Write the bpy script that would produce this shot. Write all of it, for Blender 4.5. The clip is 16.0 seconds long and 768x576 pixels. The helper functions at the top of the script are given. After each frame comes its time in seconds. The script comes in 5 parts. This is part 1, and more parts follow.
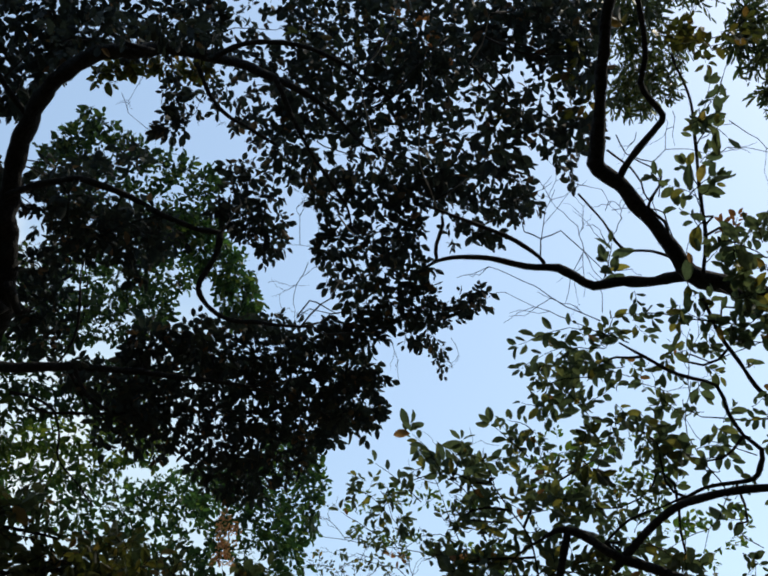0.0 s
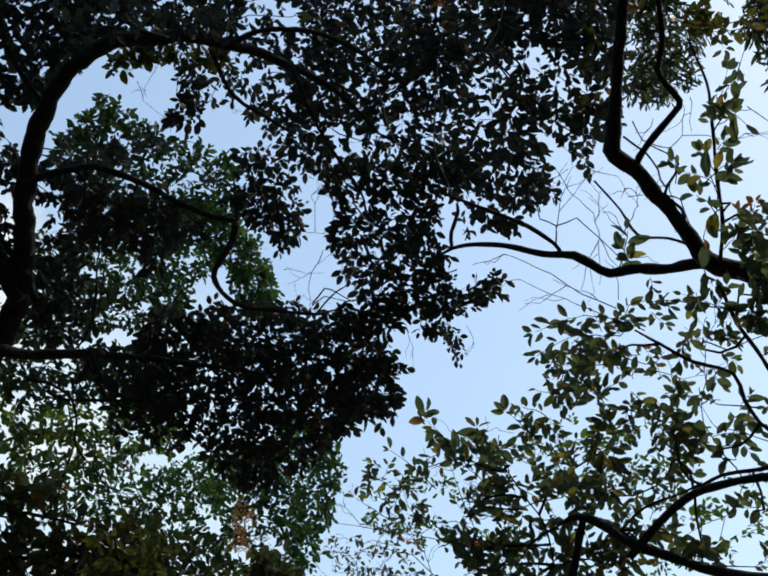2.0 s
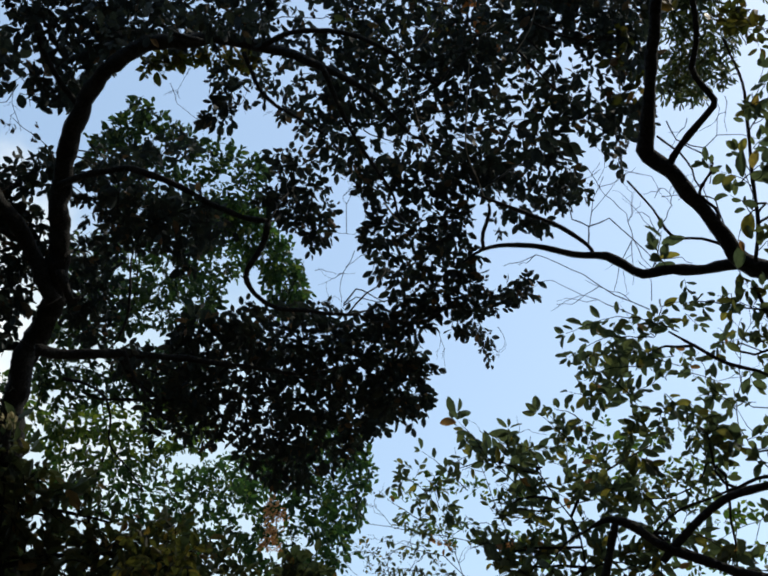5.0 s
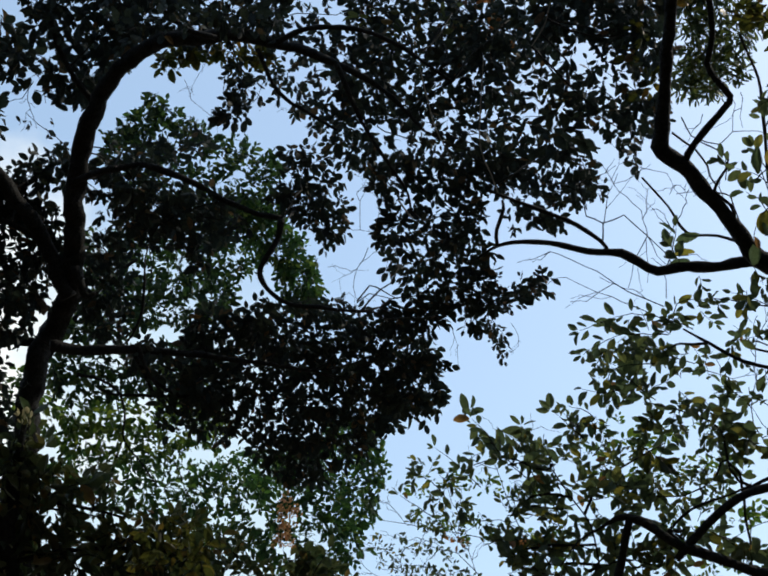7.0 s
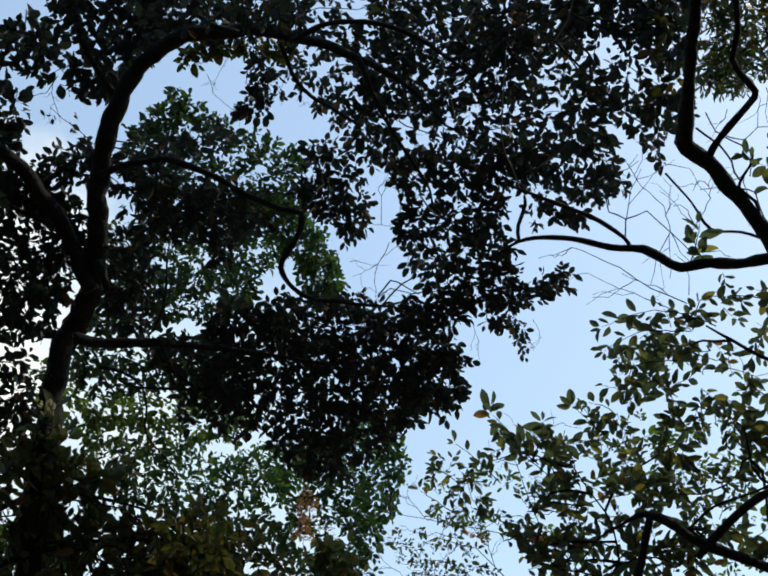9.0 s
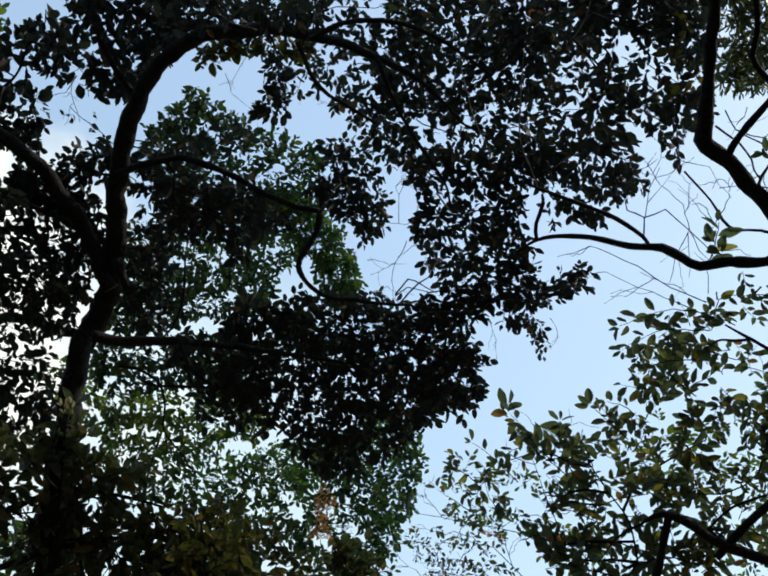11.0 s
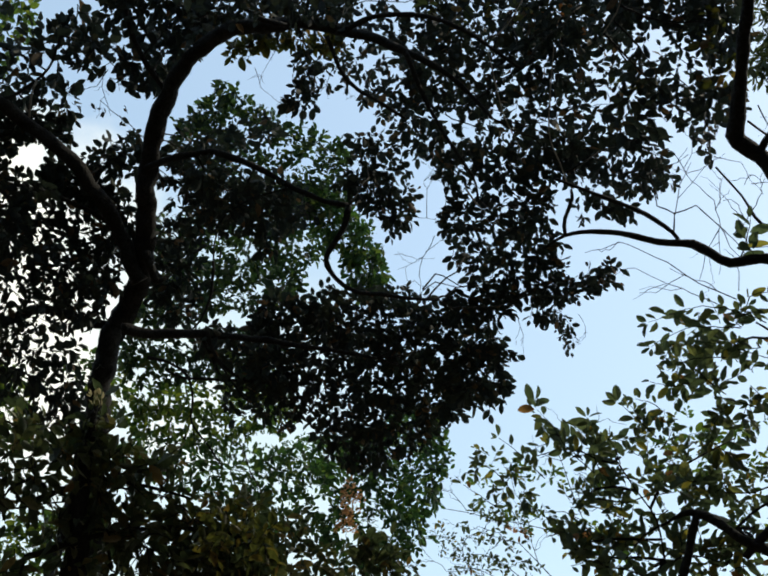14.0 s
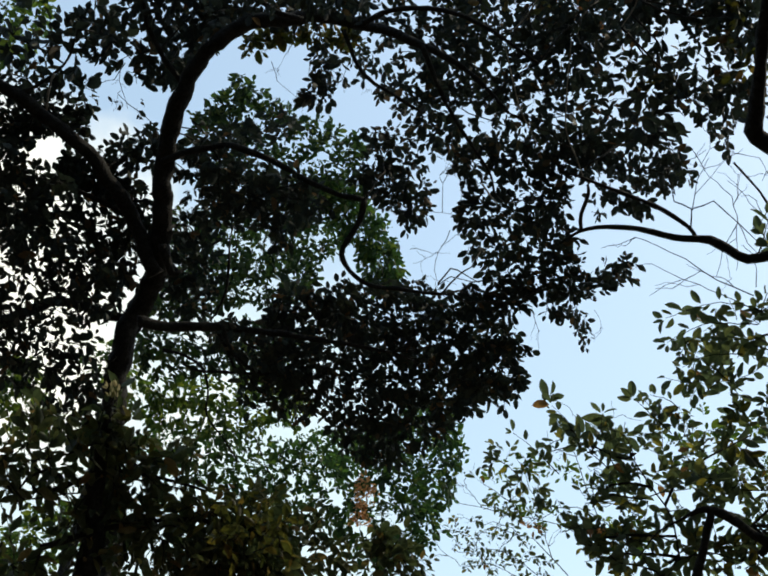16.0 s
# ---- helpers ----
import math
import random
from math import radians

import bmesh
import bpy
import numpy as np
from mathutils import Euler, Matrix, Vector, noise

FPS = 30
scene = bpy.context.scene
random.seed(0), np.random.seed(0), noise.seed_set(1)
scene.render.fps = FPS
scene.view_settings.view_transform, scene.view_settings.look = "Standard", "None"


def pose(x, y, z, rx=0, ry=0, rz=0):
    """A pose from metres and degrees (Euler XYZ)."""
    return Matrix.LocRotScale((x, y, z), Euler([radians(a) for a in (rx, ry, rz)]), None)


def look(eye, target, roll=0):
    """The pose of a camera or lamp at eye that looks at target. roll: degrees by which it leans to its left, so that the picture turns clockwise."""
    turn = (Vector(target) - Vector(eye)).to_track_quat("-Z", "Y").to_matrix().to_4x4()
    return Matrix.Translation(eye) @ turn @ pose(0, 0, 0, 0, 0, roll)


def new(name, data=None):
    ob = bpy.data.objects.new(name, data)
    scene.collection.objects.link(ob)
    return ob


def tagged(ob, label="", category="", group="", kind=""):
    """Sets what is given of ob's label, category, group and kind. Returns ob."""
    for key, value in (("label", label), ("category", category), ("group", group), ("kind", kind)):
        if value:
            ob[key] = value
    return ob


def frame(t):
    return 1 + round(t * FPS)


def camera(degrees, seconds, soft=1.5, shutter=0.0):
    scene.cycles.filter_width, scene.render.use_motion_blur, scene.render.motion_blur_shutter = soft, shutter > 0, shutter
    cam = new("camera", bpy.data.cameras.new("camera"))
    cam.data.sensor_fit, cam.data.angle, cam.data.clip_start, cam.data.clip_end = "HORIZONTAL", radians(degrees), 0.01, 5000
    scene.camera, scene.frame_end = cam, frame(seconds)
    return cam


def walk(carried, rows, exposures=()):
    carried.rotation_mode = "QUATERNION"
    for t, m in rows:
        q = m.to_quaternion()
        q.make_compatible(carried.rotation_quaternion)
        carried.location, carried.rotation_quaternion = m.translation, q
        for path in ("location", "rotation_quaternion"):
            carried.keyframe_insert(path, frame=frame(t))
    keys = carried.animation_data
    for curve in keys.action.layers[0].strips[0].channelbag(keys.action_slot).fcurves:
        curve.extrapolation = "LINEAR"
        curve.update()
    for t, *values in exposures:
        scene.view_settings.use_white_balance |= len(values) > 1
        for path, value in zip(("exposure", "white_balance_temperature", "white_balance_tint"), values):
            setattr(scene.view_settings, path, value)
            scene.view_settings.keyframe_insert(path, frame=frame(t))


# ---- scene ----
cam = camera(43.14, 16.0, soft=2.0)
EYE = 1.6
ROWS = [
    (0.0, 130.000, -0.000, 0.000),
    (0.5, 129.828, -0.208, 0.205),
    (1.0, 129.615, -0.325, 0.464),
    (1.5, 129.405, -0.475, 0.616),
    (2.0, 129.260, -0.536, 0.714),
    (2.5, 129.245, -0.668, 0.880),
    (3.0, 129.279, -0.874, 1.097),
    (3.5, 129.290, -1.133, 1.413),
    (4.0, 129.289, -1.389, 1.674),
    (6.5, 129.233, -2.136, 2.552),
    (7.0, 129.057, -2.332, 2.657),
    (7.5, 128.851, -2.627, 2.846),
    (8.0, 128.792, -2.839, 3.027),
    (8.5, 128.811, -3.113, 3.213),
    (9.0, 128.719, -3.355, 3.420),
    (11.5, 128.576, -4.211, 4.410),
    (12.0, 128.661, -4.453, 4.637),
    (12.5, 128.565, -4.724, 4.873),
    (13.0, 128.411, -4.948, 5.056),
    (13.5, 128.349, -5.201, 5.171),
    (14.0, 128.184, -5.351, 5.208),
    (14.5, 127.971, -5.499, 5.267),
    (15.0, 127.987, -5.735, 5.355),
    (15.5, 127.949, -5.983, 5.538),
    (16.0, 127.794, -6.166, 5.709),
]
walk(cam, [(t, pose(0, 0, EYE, rx, ry, rz)) for t, rx, ry, rz in ROWS],
     exposures=[(0.0, 0.63, 7000, 10), (7.0, 0.65, 7000, 10), (12.0, 0.75, 7350, 8), (16.0, 0.84, 7700, 7)])

# ---- sky and sun ----
SUN_ELEVATION, SUN_AZIMUTH = 55.0, 80.0   # azimuth clockwise from +y
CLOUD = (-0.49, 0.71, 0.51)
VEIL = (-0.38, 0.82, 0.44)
world = bpy.data.worlds.new("sky")
world.use_nodes = True
scene.world = world
wn, wl = world.node_tree.nodes, world.node_tree.links
sky = wn.new("ShaderNodeTexSky")
sky.sky_type, sky.sun_disc = "NISHITA", False
sky.sun_elevation, sky.sun_rotation = radians(SUN_ELEVATION), radians(SUN_AZIMUTH)
sky.air_density, sky.dust_density, sky.ozone_density = 1.45, 1.5, 0.3
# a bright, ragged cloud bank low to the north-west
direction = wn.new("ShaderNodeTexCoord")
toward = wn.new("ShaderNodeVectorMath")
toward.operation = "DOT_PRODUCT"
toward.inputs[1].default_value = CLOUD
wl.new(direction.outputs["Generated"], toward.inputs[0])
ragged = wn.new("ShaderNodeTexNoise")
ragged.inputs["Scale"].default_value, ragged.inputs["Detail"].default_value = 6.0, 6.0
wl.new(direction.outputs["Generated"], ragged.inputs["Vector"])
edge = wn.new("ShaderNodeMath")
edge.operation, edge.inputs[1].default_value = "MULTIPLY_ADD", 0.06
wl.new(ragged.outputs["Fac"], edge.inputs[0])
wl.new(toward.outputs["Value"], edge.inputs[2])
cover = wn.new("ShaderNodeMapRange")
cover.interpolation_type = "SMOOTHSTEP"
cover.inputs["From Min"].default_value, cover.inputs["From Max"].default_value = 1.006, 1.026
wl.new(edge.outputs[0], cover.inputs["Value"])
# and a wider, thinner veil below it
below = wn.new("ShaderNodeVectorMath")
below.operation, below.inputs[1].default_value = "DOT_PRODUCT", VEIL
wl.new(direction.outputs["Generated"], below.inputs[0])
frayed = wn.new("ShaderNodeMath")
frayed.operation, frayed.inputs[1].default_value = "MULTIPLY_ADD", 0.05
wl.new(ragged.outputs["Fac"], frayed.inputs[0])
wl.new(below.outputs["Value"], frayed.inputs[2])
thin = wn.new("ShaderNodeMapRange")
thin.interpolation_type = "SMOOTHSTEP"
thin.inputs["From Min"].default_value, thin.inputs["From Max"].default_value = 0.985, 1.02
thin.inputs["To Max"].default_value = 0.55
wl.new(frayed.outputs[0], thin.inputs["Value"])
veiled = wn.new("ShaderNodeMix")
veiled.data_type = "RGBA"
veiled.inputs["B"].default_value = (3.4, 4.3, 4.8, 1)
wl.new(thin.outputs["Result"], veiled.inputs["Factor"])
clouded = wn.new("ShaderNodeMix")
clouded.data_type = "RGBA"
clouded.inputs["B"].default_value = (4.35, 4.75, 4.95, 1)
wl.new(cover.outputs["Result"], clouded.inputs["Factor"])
# thin high haze that evens the blue out
hazy = wn.new("ShaderNodeMix")
hazy.data_type = "RGBA"
hazy.inputs["Factor"].default_value, hazy.inputs["B"].default_value = 0.32, (1.95, 3.1, 4.6, 1)
wl.new(sky.outputs["Color"], hazy.inputs["A"])
wl.new(hazy.outputs["Result"], veiled.inputs["A"])
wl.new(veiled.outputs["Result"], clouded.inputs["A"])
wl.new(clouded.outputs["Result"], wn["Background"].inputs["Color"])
wn["Background"].inputs["Strength"].default_value = 0.15

az, el = radians(SUN_AZIMUTH), radians(SUN_ELEVATION)
to_sun = Vector((math.sin(az) * math.cos(el), math.cos(az) * math.cos(el), math.sin(el)))
sun = new("sun", bpy.data.lights.new("sun", "SUN"))
sun.data.energy, sun.data.angle, sun.data.color = 2.2, radians(0.5), (1.0, 0.94, 0.85)
sun.matrix_world = look(to_sun * 50, (0, 0, 0))


# ---- materials ----
def material(name):
    m = bpy.data.materials.new(name)
    m.use_nodes = True
    m.node_tree.nodes.clear()
    return m, m.node_tree.nodes, m.node_tree.links


def leaf_material(name, shades, through_colour, translucent, rough=0.45):
    """A leaf blade: a colour picked for each leaf from shades, mottled, that lets some light through."""
    m, n, l = material(name)
    out = n.new("ShaderNodeOutputMaterial")
    info, geo = n.new("ShaderNodeObjectInfo"), n.new("ShaderNodeNewGeometry")
    add = n.new("ShaderNodeMath")
    add.operation = "ADD"
    l.new(info.outputs["Random"], add.inputs[0])
    l.new(geo.outputs["Random Per Island"], add.inputs[1])
    frac = n.new("ShaderNodeMath")
    frac.operation = "FRACT"
    l.new(add.outputs[0], frac.inputs[0])
    ramp = n.new("ShaderNodeValToRGB")
    ramp.color_ramp.elements.remove(ramp.color_ramp.elements[1])
    for i, (at, c) in enumerate(shades):
        e = ramp.color_ramp.elements[0] if i == 0 else ramp.color_ramp.elements.new(at)
        e.position, e.color = at, (*c, 1)
    l.new(frac.outputs[0], ramp.inputs["Fac"])
    coord = n.new("ShaderNodeTexCoord")
    spots = n.new("ShaderNodeTexNoise")
    spots.inputs["Scale"].default_value, spots.inputs["Detail"].default_value = 38.0, 3.0
    l.new(coord.outputs["Object"], spots.inputs["Vector"])
    mott = n.new("ShaderNodeMapRange")
    mott.inputs["From Min"].default_value, mott.inputs["From Max"].default_value = 0.3, 0.7
    mott.inputs["To Min"].default_value, mott.inputs["To Max"].default_value = 0.7, 1.2
    l.new(spots.outputs["Fac"], mott.inputs["Value"])
    mul = n.new("ShaderNodeVectorMath")
    mul.operation = "SCALE"
    l.new(ramp.outputs["Color"], mul.inputs[0])
    l.new(mott.outputs["Result"], mul.inputs["Scale"])
    pr = n.new("ShaderNodeBsdfPrincipled")
    pr.inputs["Roughness"].default_value = rough
    pr.inputs["Specular IOR Level"].default_value = 0.22
    l.new(mul.outputs["Vector"], pr.inputs["Base Color"])
    bump = n.new("ShaderNodeBump")
    bump.inputs["Strength"].default_value, bump.inputs["Distance"].default_value = 0.25, 0.004
    l.new(spots.outputs["Fac"], bump.inputs["Height"])
    l.new(bump.outputs["Normal"], pr.inputs["Normal"])
    tint = n.new("ShaderNodeMix")
    tint.data_type, tint.blend_type = "RGBA", "MULTIPLY"
    tint.inputs["Factor"].default_value = 1.0
    l.new(mul.outputs["Vector"], tint.inputs["A"])
    tint.inputs["B"].default_value = (*through_colour, 1)
    tr = n.new("ShaderNodeBsdfTranslucent")
    l.new(tint.outputs["Result"], tr.inputs["Color"])
    mix = n.new("ShaderNodeMixShader")
    mix.inputs["Fac"].default_value = translucent
    l.new(pr.outputs[0], mix.inputs[1])
    l.new(tr.outputs[0], mix.inputs[2])
    l.new(mix.outputs[0], out.inputs["Surface"])
    return m


def bark_material(name, dark, light, scale):
    m, n, l = material(name)
    out, pr = n.new("ShaderNodeOutputMaterial"), n.new("ShaderNodeBsdfPrincipled")
    coord = n.new("ShaderNodeTexCoord")
    fine, broad = n.new("ShaderNodeTexNoise"), n.new("ShaderNodeTexNoise")
    fine.inputs["Scale"].default_value, fine.inputs["Detail"].default_value = scale * 6, 6.0
    broad.inputs["Scale"].default_value, broad.inputs["Detail"].default_value = scale, 4.0
    l.new(coord.outputs["Object"], fine.inputs["Vector"])
    l.new(coord.outputs["Object"], broad.inputs["Vector"])
    blend = n.new("ShaderNodeMath")
    blend.operation = "MULTIPLY"
    l.new(fine.outputs["Fac"], blend.inputs[0])
    l.new(broad.outputs["Fac"], blend.inputs[1])
    ramp = n.new("ShaderNodeValToRGB")
    ramp.color_ramp.elements[0].position, ramp.color_ramp.elements[0].color = 0.15, (*dark, 1)
    ramp.color_ramp.elements[1].position, ramp.color_ramp.elements[1].color = 0.42, (*light, 1)
    l.new(blend.outputs[0], ramp.inputs["Fac"])
    l.new(ramp.outputs["Color"], pr.inputs["Base Color"])
    pr.inputs["Roughness"].default_value = 0.85
    pr.inputs["Specular IOR Level"].default_value = 0.12
    bump = n.new("ShaderNodeBump")
    bump.inputs["Strength"].default_value, bump.inputs["Distance"].default_value = 0.7, 0.02
    l.new(fine.outputs["Fac"], bump.inputs["Height"])
    l.new(bump.outputs["Normal"], pr.inputs["Normal"])
    l.new(pr.outputs[0], out.inputs["Surface"])
    return m


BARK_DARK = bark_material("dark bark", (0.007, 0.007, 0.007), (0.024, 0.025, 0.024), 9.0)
BARK_GREY = bark_material("grey twig bark", (0.08, 0.075, 0.065), (0.24, 0.22, 0.19), 14.0)
# set very dark: the dense crown's self-shading is put into the leaf colour
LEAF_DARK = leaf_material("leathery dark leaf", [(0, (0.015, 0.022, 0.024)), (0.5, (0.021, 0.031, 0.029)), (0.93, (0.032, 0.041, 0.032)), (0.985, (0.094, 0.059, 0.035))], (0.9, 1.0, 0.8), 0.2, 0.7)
# darker copy of LEAF_FAR for the tall green tree
LEAF_DEEP = leaf_material("deep green leaf", [(0, (0.012, 0.023, 0.017)), (0.5, (0.022, 0.041, 0.023)), (0.82, (0.037, 0.064, 0.026)), (0.97, (0.072, 0.086, 0.033))], (1.15, 1.5, 0.75), 0.4)
LEAF_FAR = leaf_material("fresh green leaf", [(0.0, (0.014, 0.030, 0.020)), (0.5, (0.026, 0.053, 0.028)), (0.85, (0.044, 0.080, 0.032)), (0.97, (0.085, 0.105, 0.036))], (1.15, 1.55, 0.75), 0.44)
LEAF_DULL = leaf_material("dull grey-green leaf", [(0.0, (0.032, 0.050, 0.034)), (0.5, (0.048, 0.066, 0.040)), (0.92, (0.09, 0.10, 0.045))], (1.25, 1.4, 0.75), 0.45)
# paler copy of LEAF_FAR: sunlight on the lower boughs put into the colour
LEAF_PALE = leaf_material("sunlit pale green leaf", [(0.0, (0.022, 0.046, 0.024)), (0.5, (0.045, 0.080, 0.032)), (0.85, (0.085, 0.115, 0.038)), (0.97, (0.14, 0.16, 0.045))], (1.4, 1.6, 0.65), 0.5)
LEAF_BROAD = leaf_material("broad olive leaf", [(0, (0.048, 0.069, 0.057)), (0.5, (0.065, 0.089, 0.067)), (0.9, (0.095, 0.113, 0.067)), (0.975, (0.227, 0.194, 0.054)), (0.993, (0.194, 0.097, 0.054))], (1.15, 1.25, 0.7), 0.4, 0.65)
LEAF_GOLD = leaf_material("yellowing leaf", [(0.0, (0.028, 0.036, 0.020)), (0.5, (0.038, 0.044, 0.021)), (0.88, (0.068, 0.062, 0.025)), (0.97, (0.085, 0.052, 0.025))], (1.3, 1.3, 0.5), 0.42)
LEAF_RUST = leaf_material("withered orange leaf", [(0.0, (0.32, 0.19, 0.10)), (0.6, (0.40, 0.26, 0.15)), (0.9, (0.24, 0.13, 0.07))], (1.3, 1.0, 0.65), 0.42)
LEAF_BROWN = leaf_material("withered brown leaf", [(0.0, (0.13, 0.075, 0.04)), (0.6, (0.18, 0.10, 0.05))], (1.2, 0.9, 0.5), 0.35)
LEAF_STRAW = leaf_material("dry straw-coloured leaf", [(0.0, (0.30, 0.26, 0.17)), (0.7, (0.36, 0.32, 0.22))], (1.0, 1.0, 0.8), 0.4)
LEAF_SHRUB = leaf_material("brownish shade leaf", [(0, (0.034, 0.048, 0.035)), (0.5, (0.053, 0.070, 0.046)), (0.88, (0.089, 0.089, 0.048)), (0.975, (0.144, 0.094, 0.048))], (1.1, 1.2, 0.65), 0.36, 0.5)


def ground_material():
    m, n, l = material("leaf litter ground")
    out, pr = n.new("ShaderNodeOutputMaterial"), n.new("ShaderNodeBsdfPrincipled")
    coord = n.new("ShaderNodeTexCoord")
    vor, noi = n.new("ShaderNodeTexVoronoi"), n.new("ShaderNodeTexNoise")
    vor.inputs["Scale"].default_value = 9.0
    noi.inputs["Scale"].default_value, noi.inputs["Detail"].default_value = 0.7, 8.0
    l.new(coord.outputs["Object"], vor.inputs["Vector"])
    l.new(coord.outputs["Object"], noi.inputs["Vector"])
    ramp = n.new("ShaderNodeValToRGB")
    ramp.color_ramp.elements[0].position, ramp.color_ramp.elements[0].color = 0.35, (0.035, 0.03, 0.02, 1)
    ramp.color_ramp.elements[1].position, ramp.color_ramp.elements[1].color = 0.65, (0.11, 0.08, 0.045, 1)
    mix = n.new("ShaderNodeMix")
    mix.data_type, mix.blend_type = "RGBA", "OVERLAY"
    mix.inputs["Factor"].default_value = 0.35
    l.new(noi.outputs["Fac"], ramp.inputs["Fac"])
    l.new(ramp.outputs["Color"], mix.inputs["A"])
    l.new(vor.outputs["Color"], mix.inputs["B"])
    l.new(mix.outputs["Result"], pr.inputs["Base Color"])
    pr.inputs["Roughness"].default_value = 0.95
    bump = n.new("ShaderNodeBump")
    bump.inputs["Strength"].default_value, bump.inputs["Distance"].default_value = 0.5, 0.03
    l.new(vor.outputs["Distance"], bump.inputs["Height"])
    l.new(bump.outputs["Normal"], pr.inputs["Normal"])
    l.new(pr.outputs[0], out.inputs["Surface"])
    return m


# ---- ground ----
def build_ground():
    bm = bmesh.new()
    rings, steps = [0, 3, 6, 10, 15, 22, 32, 50, 90, 200, 600, 2500], 40
    prev = None
    for r in rings:
        if r == 0:
            row = [bm.verts.new((0, 0, 0))]
        else:
            row = []
            for k in range(steps):
                a = 2 * math.pi * k / steps
                x, y = r * math.cos(a), r * math.sin(a)
                row.append(bm.verts.new((x, y, 0.12 * noise.noise((x * 0.2, y * 0.2, 0)) - 0.05)))
        if prev:
            for k in range(steps):
                k2 = (k + 1) % steps
                if len(prev) == 1:
                    bm.faces.new((prev[0], row[k], row[k2]))
                else:
                    bm.faces.new((prev[k], row[k], row[k2], prev[k2]))
        prev = row
    me = bpy.data.meshes.new("ground")
    bm.to_mesh(me)
    bm.free()
    me.materials.append(ground_material())
    for p in me.polygons:
        p.use_smooth = True
    return tagged(new("ground", me), "brown forest floor covered with fallen leaf litter", "ground", kind="structure")


build_ground()


# ---- trees: tools ----
RNG = np.random.default_rng(7)


def unit(v):
    return v / (np.linalg.norm(v) + 1e-9)


class Tree:
    """Gathers the limbs, leaves and twigs of one tree; finish() makes the meshes."""

    def __init__(self, name, label, base, leaf, leaf_mat, bark, length, width, count, rachis, droop=0.3, spread=0.9, category="tree", face=(0.1, 0.6, 0.75), tilt=0.32):
        self.root = tagged(new(name), label, category)
        self.root.location = base
        RNG.bit_generator.state = np.random.default_rng(int(900 + 100 * base[0])).bit_generator.state   # each tree grows by itself
        self.base = Vector(base)
        self.leaf, self.leaf_mat, self.bark = leaf, leaf_mat, bark
        self.length, self.width, self.count, self.rachis = length, width, count, rachis
        self.droop, self.spread = droop, spread
        self.face, self.tilt = unit(np.array(face)), tilt   # leaf normal, chosen so that blades lie flat-on to the camera
        self.places, self.stems, self.twigs, self.limbs, self.boughs = {}, [], [], [], []


def smooth_line(points, step):
    """A line through the points, rounded, with a spacing of about step."""
    p = np.array(points, float)
    ends = np.vstack([2 * p[0] - p[1], p, 2 * p[-1] - p[-2]])
    made = []
    for a, b, c, d in zip(ends, ends[1:], ends[2:], ends[3:]):
        n = max(2, int(np.linalg.norm((c - b)[:3]) / step))
        for u in np.arange(n) / n:
            made.append(0.5 * (2 * b + (c - a) * u + (2 * a - 5 * b + 4 * c - d) * u * u + (3 * b - a - 3 * c + d) * u ** 3))
    made.append(p[-1])
    return np.array(made)


def tube_arrays(line, sides, rough=0.0):
    """Rings of a tube along rows of x, y, z, radius."""
    verts, faces = [], []
    side = None
    for i, (x, y, z, r) in enumerate(line):
        ahead = unit(line[min(i + 1, len(line) - 1), :3] - line[max(i - 1, 0), :3])
        side = unit(np.cross(ahead, (0.3, 0.9, 0.2))) if side is None else unit(side - ahead * (side @ ahead))
        over = np.cross(ahead, side)
        for k in range(sides):
            a = 2 * math.pi * k / sides
            o = math.cos(a) * side + math.sin(a) * over
            w = r
            if rough:
                q = np.array((x, y, z)) + o * r
                w *= 1 + rough * noise.noise(Vector(q * 9)) + 0.6 * rough * noise.noise(Vector(q * 31))
            verts.append((x + o[0] * w, y + o[1] * w, z + o[2] * w))
        if i:
            a0, b0 = (i - 1) * sides, i * sides
            faces += [(a0 + k, a0 + (k + 1) % sides, b0 + (k + 1) % sides, b0 + k) for k in range(sides)]
    n = len(line)
    faces += [tuple(range(sides))[::-1], tuple(range((n - 1) * sides, n * sides))]
    return verts, faces


def link_part(name, verts, faces, mat, parent, origin, label=""):
    me = bpy.data.meshes.new(name)
    o = np.array(origin)
    me.from_pydata((np.asarray(verts) - o).tolist(), [], faces if isinstance(faces, list) else faces.tolist())
    me.materials.append(mat)
    me.polygons.foreach_set("use_smooth", [True] * len(me.polygons))
    ob = new(name, me)
    ob.parent = parent
    if label:
        tagged(ob, label)
    return ob


def limb(tree, name, points, label="", sides=10, rough=0.28, bark=None):
    """A trunk, limb or branch: rows of x, y, z, radius."""
    least = min(p[3] for p in points)
    line = smooth_line(points, max(0.05, least * 2))
    line[:, 3] = np.maximum(line[:, 3], 0.002)
    wob = 0.55 * line[:, 3]
    for i in range(1, len(line) - 1):
        line[i, :3] += [wob[i] * noise.noise(Vector(line[i, :3] * 4) + Vector((k * 9, 0, 0))) for k in range(3)]
    verts, faces = tube_arrays(line, sides, rough)
    ob = link_part(name, verts, faces, bark or tree.bark, tree.root, tree.base, label)
    tree.limbs.append((ob, line[:, :3]))
    return ob


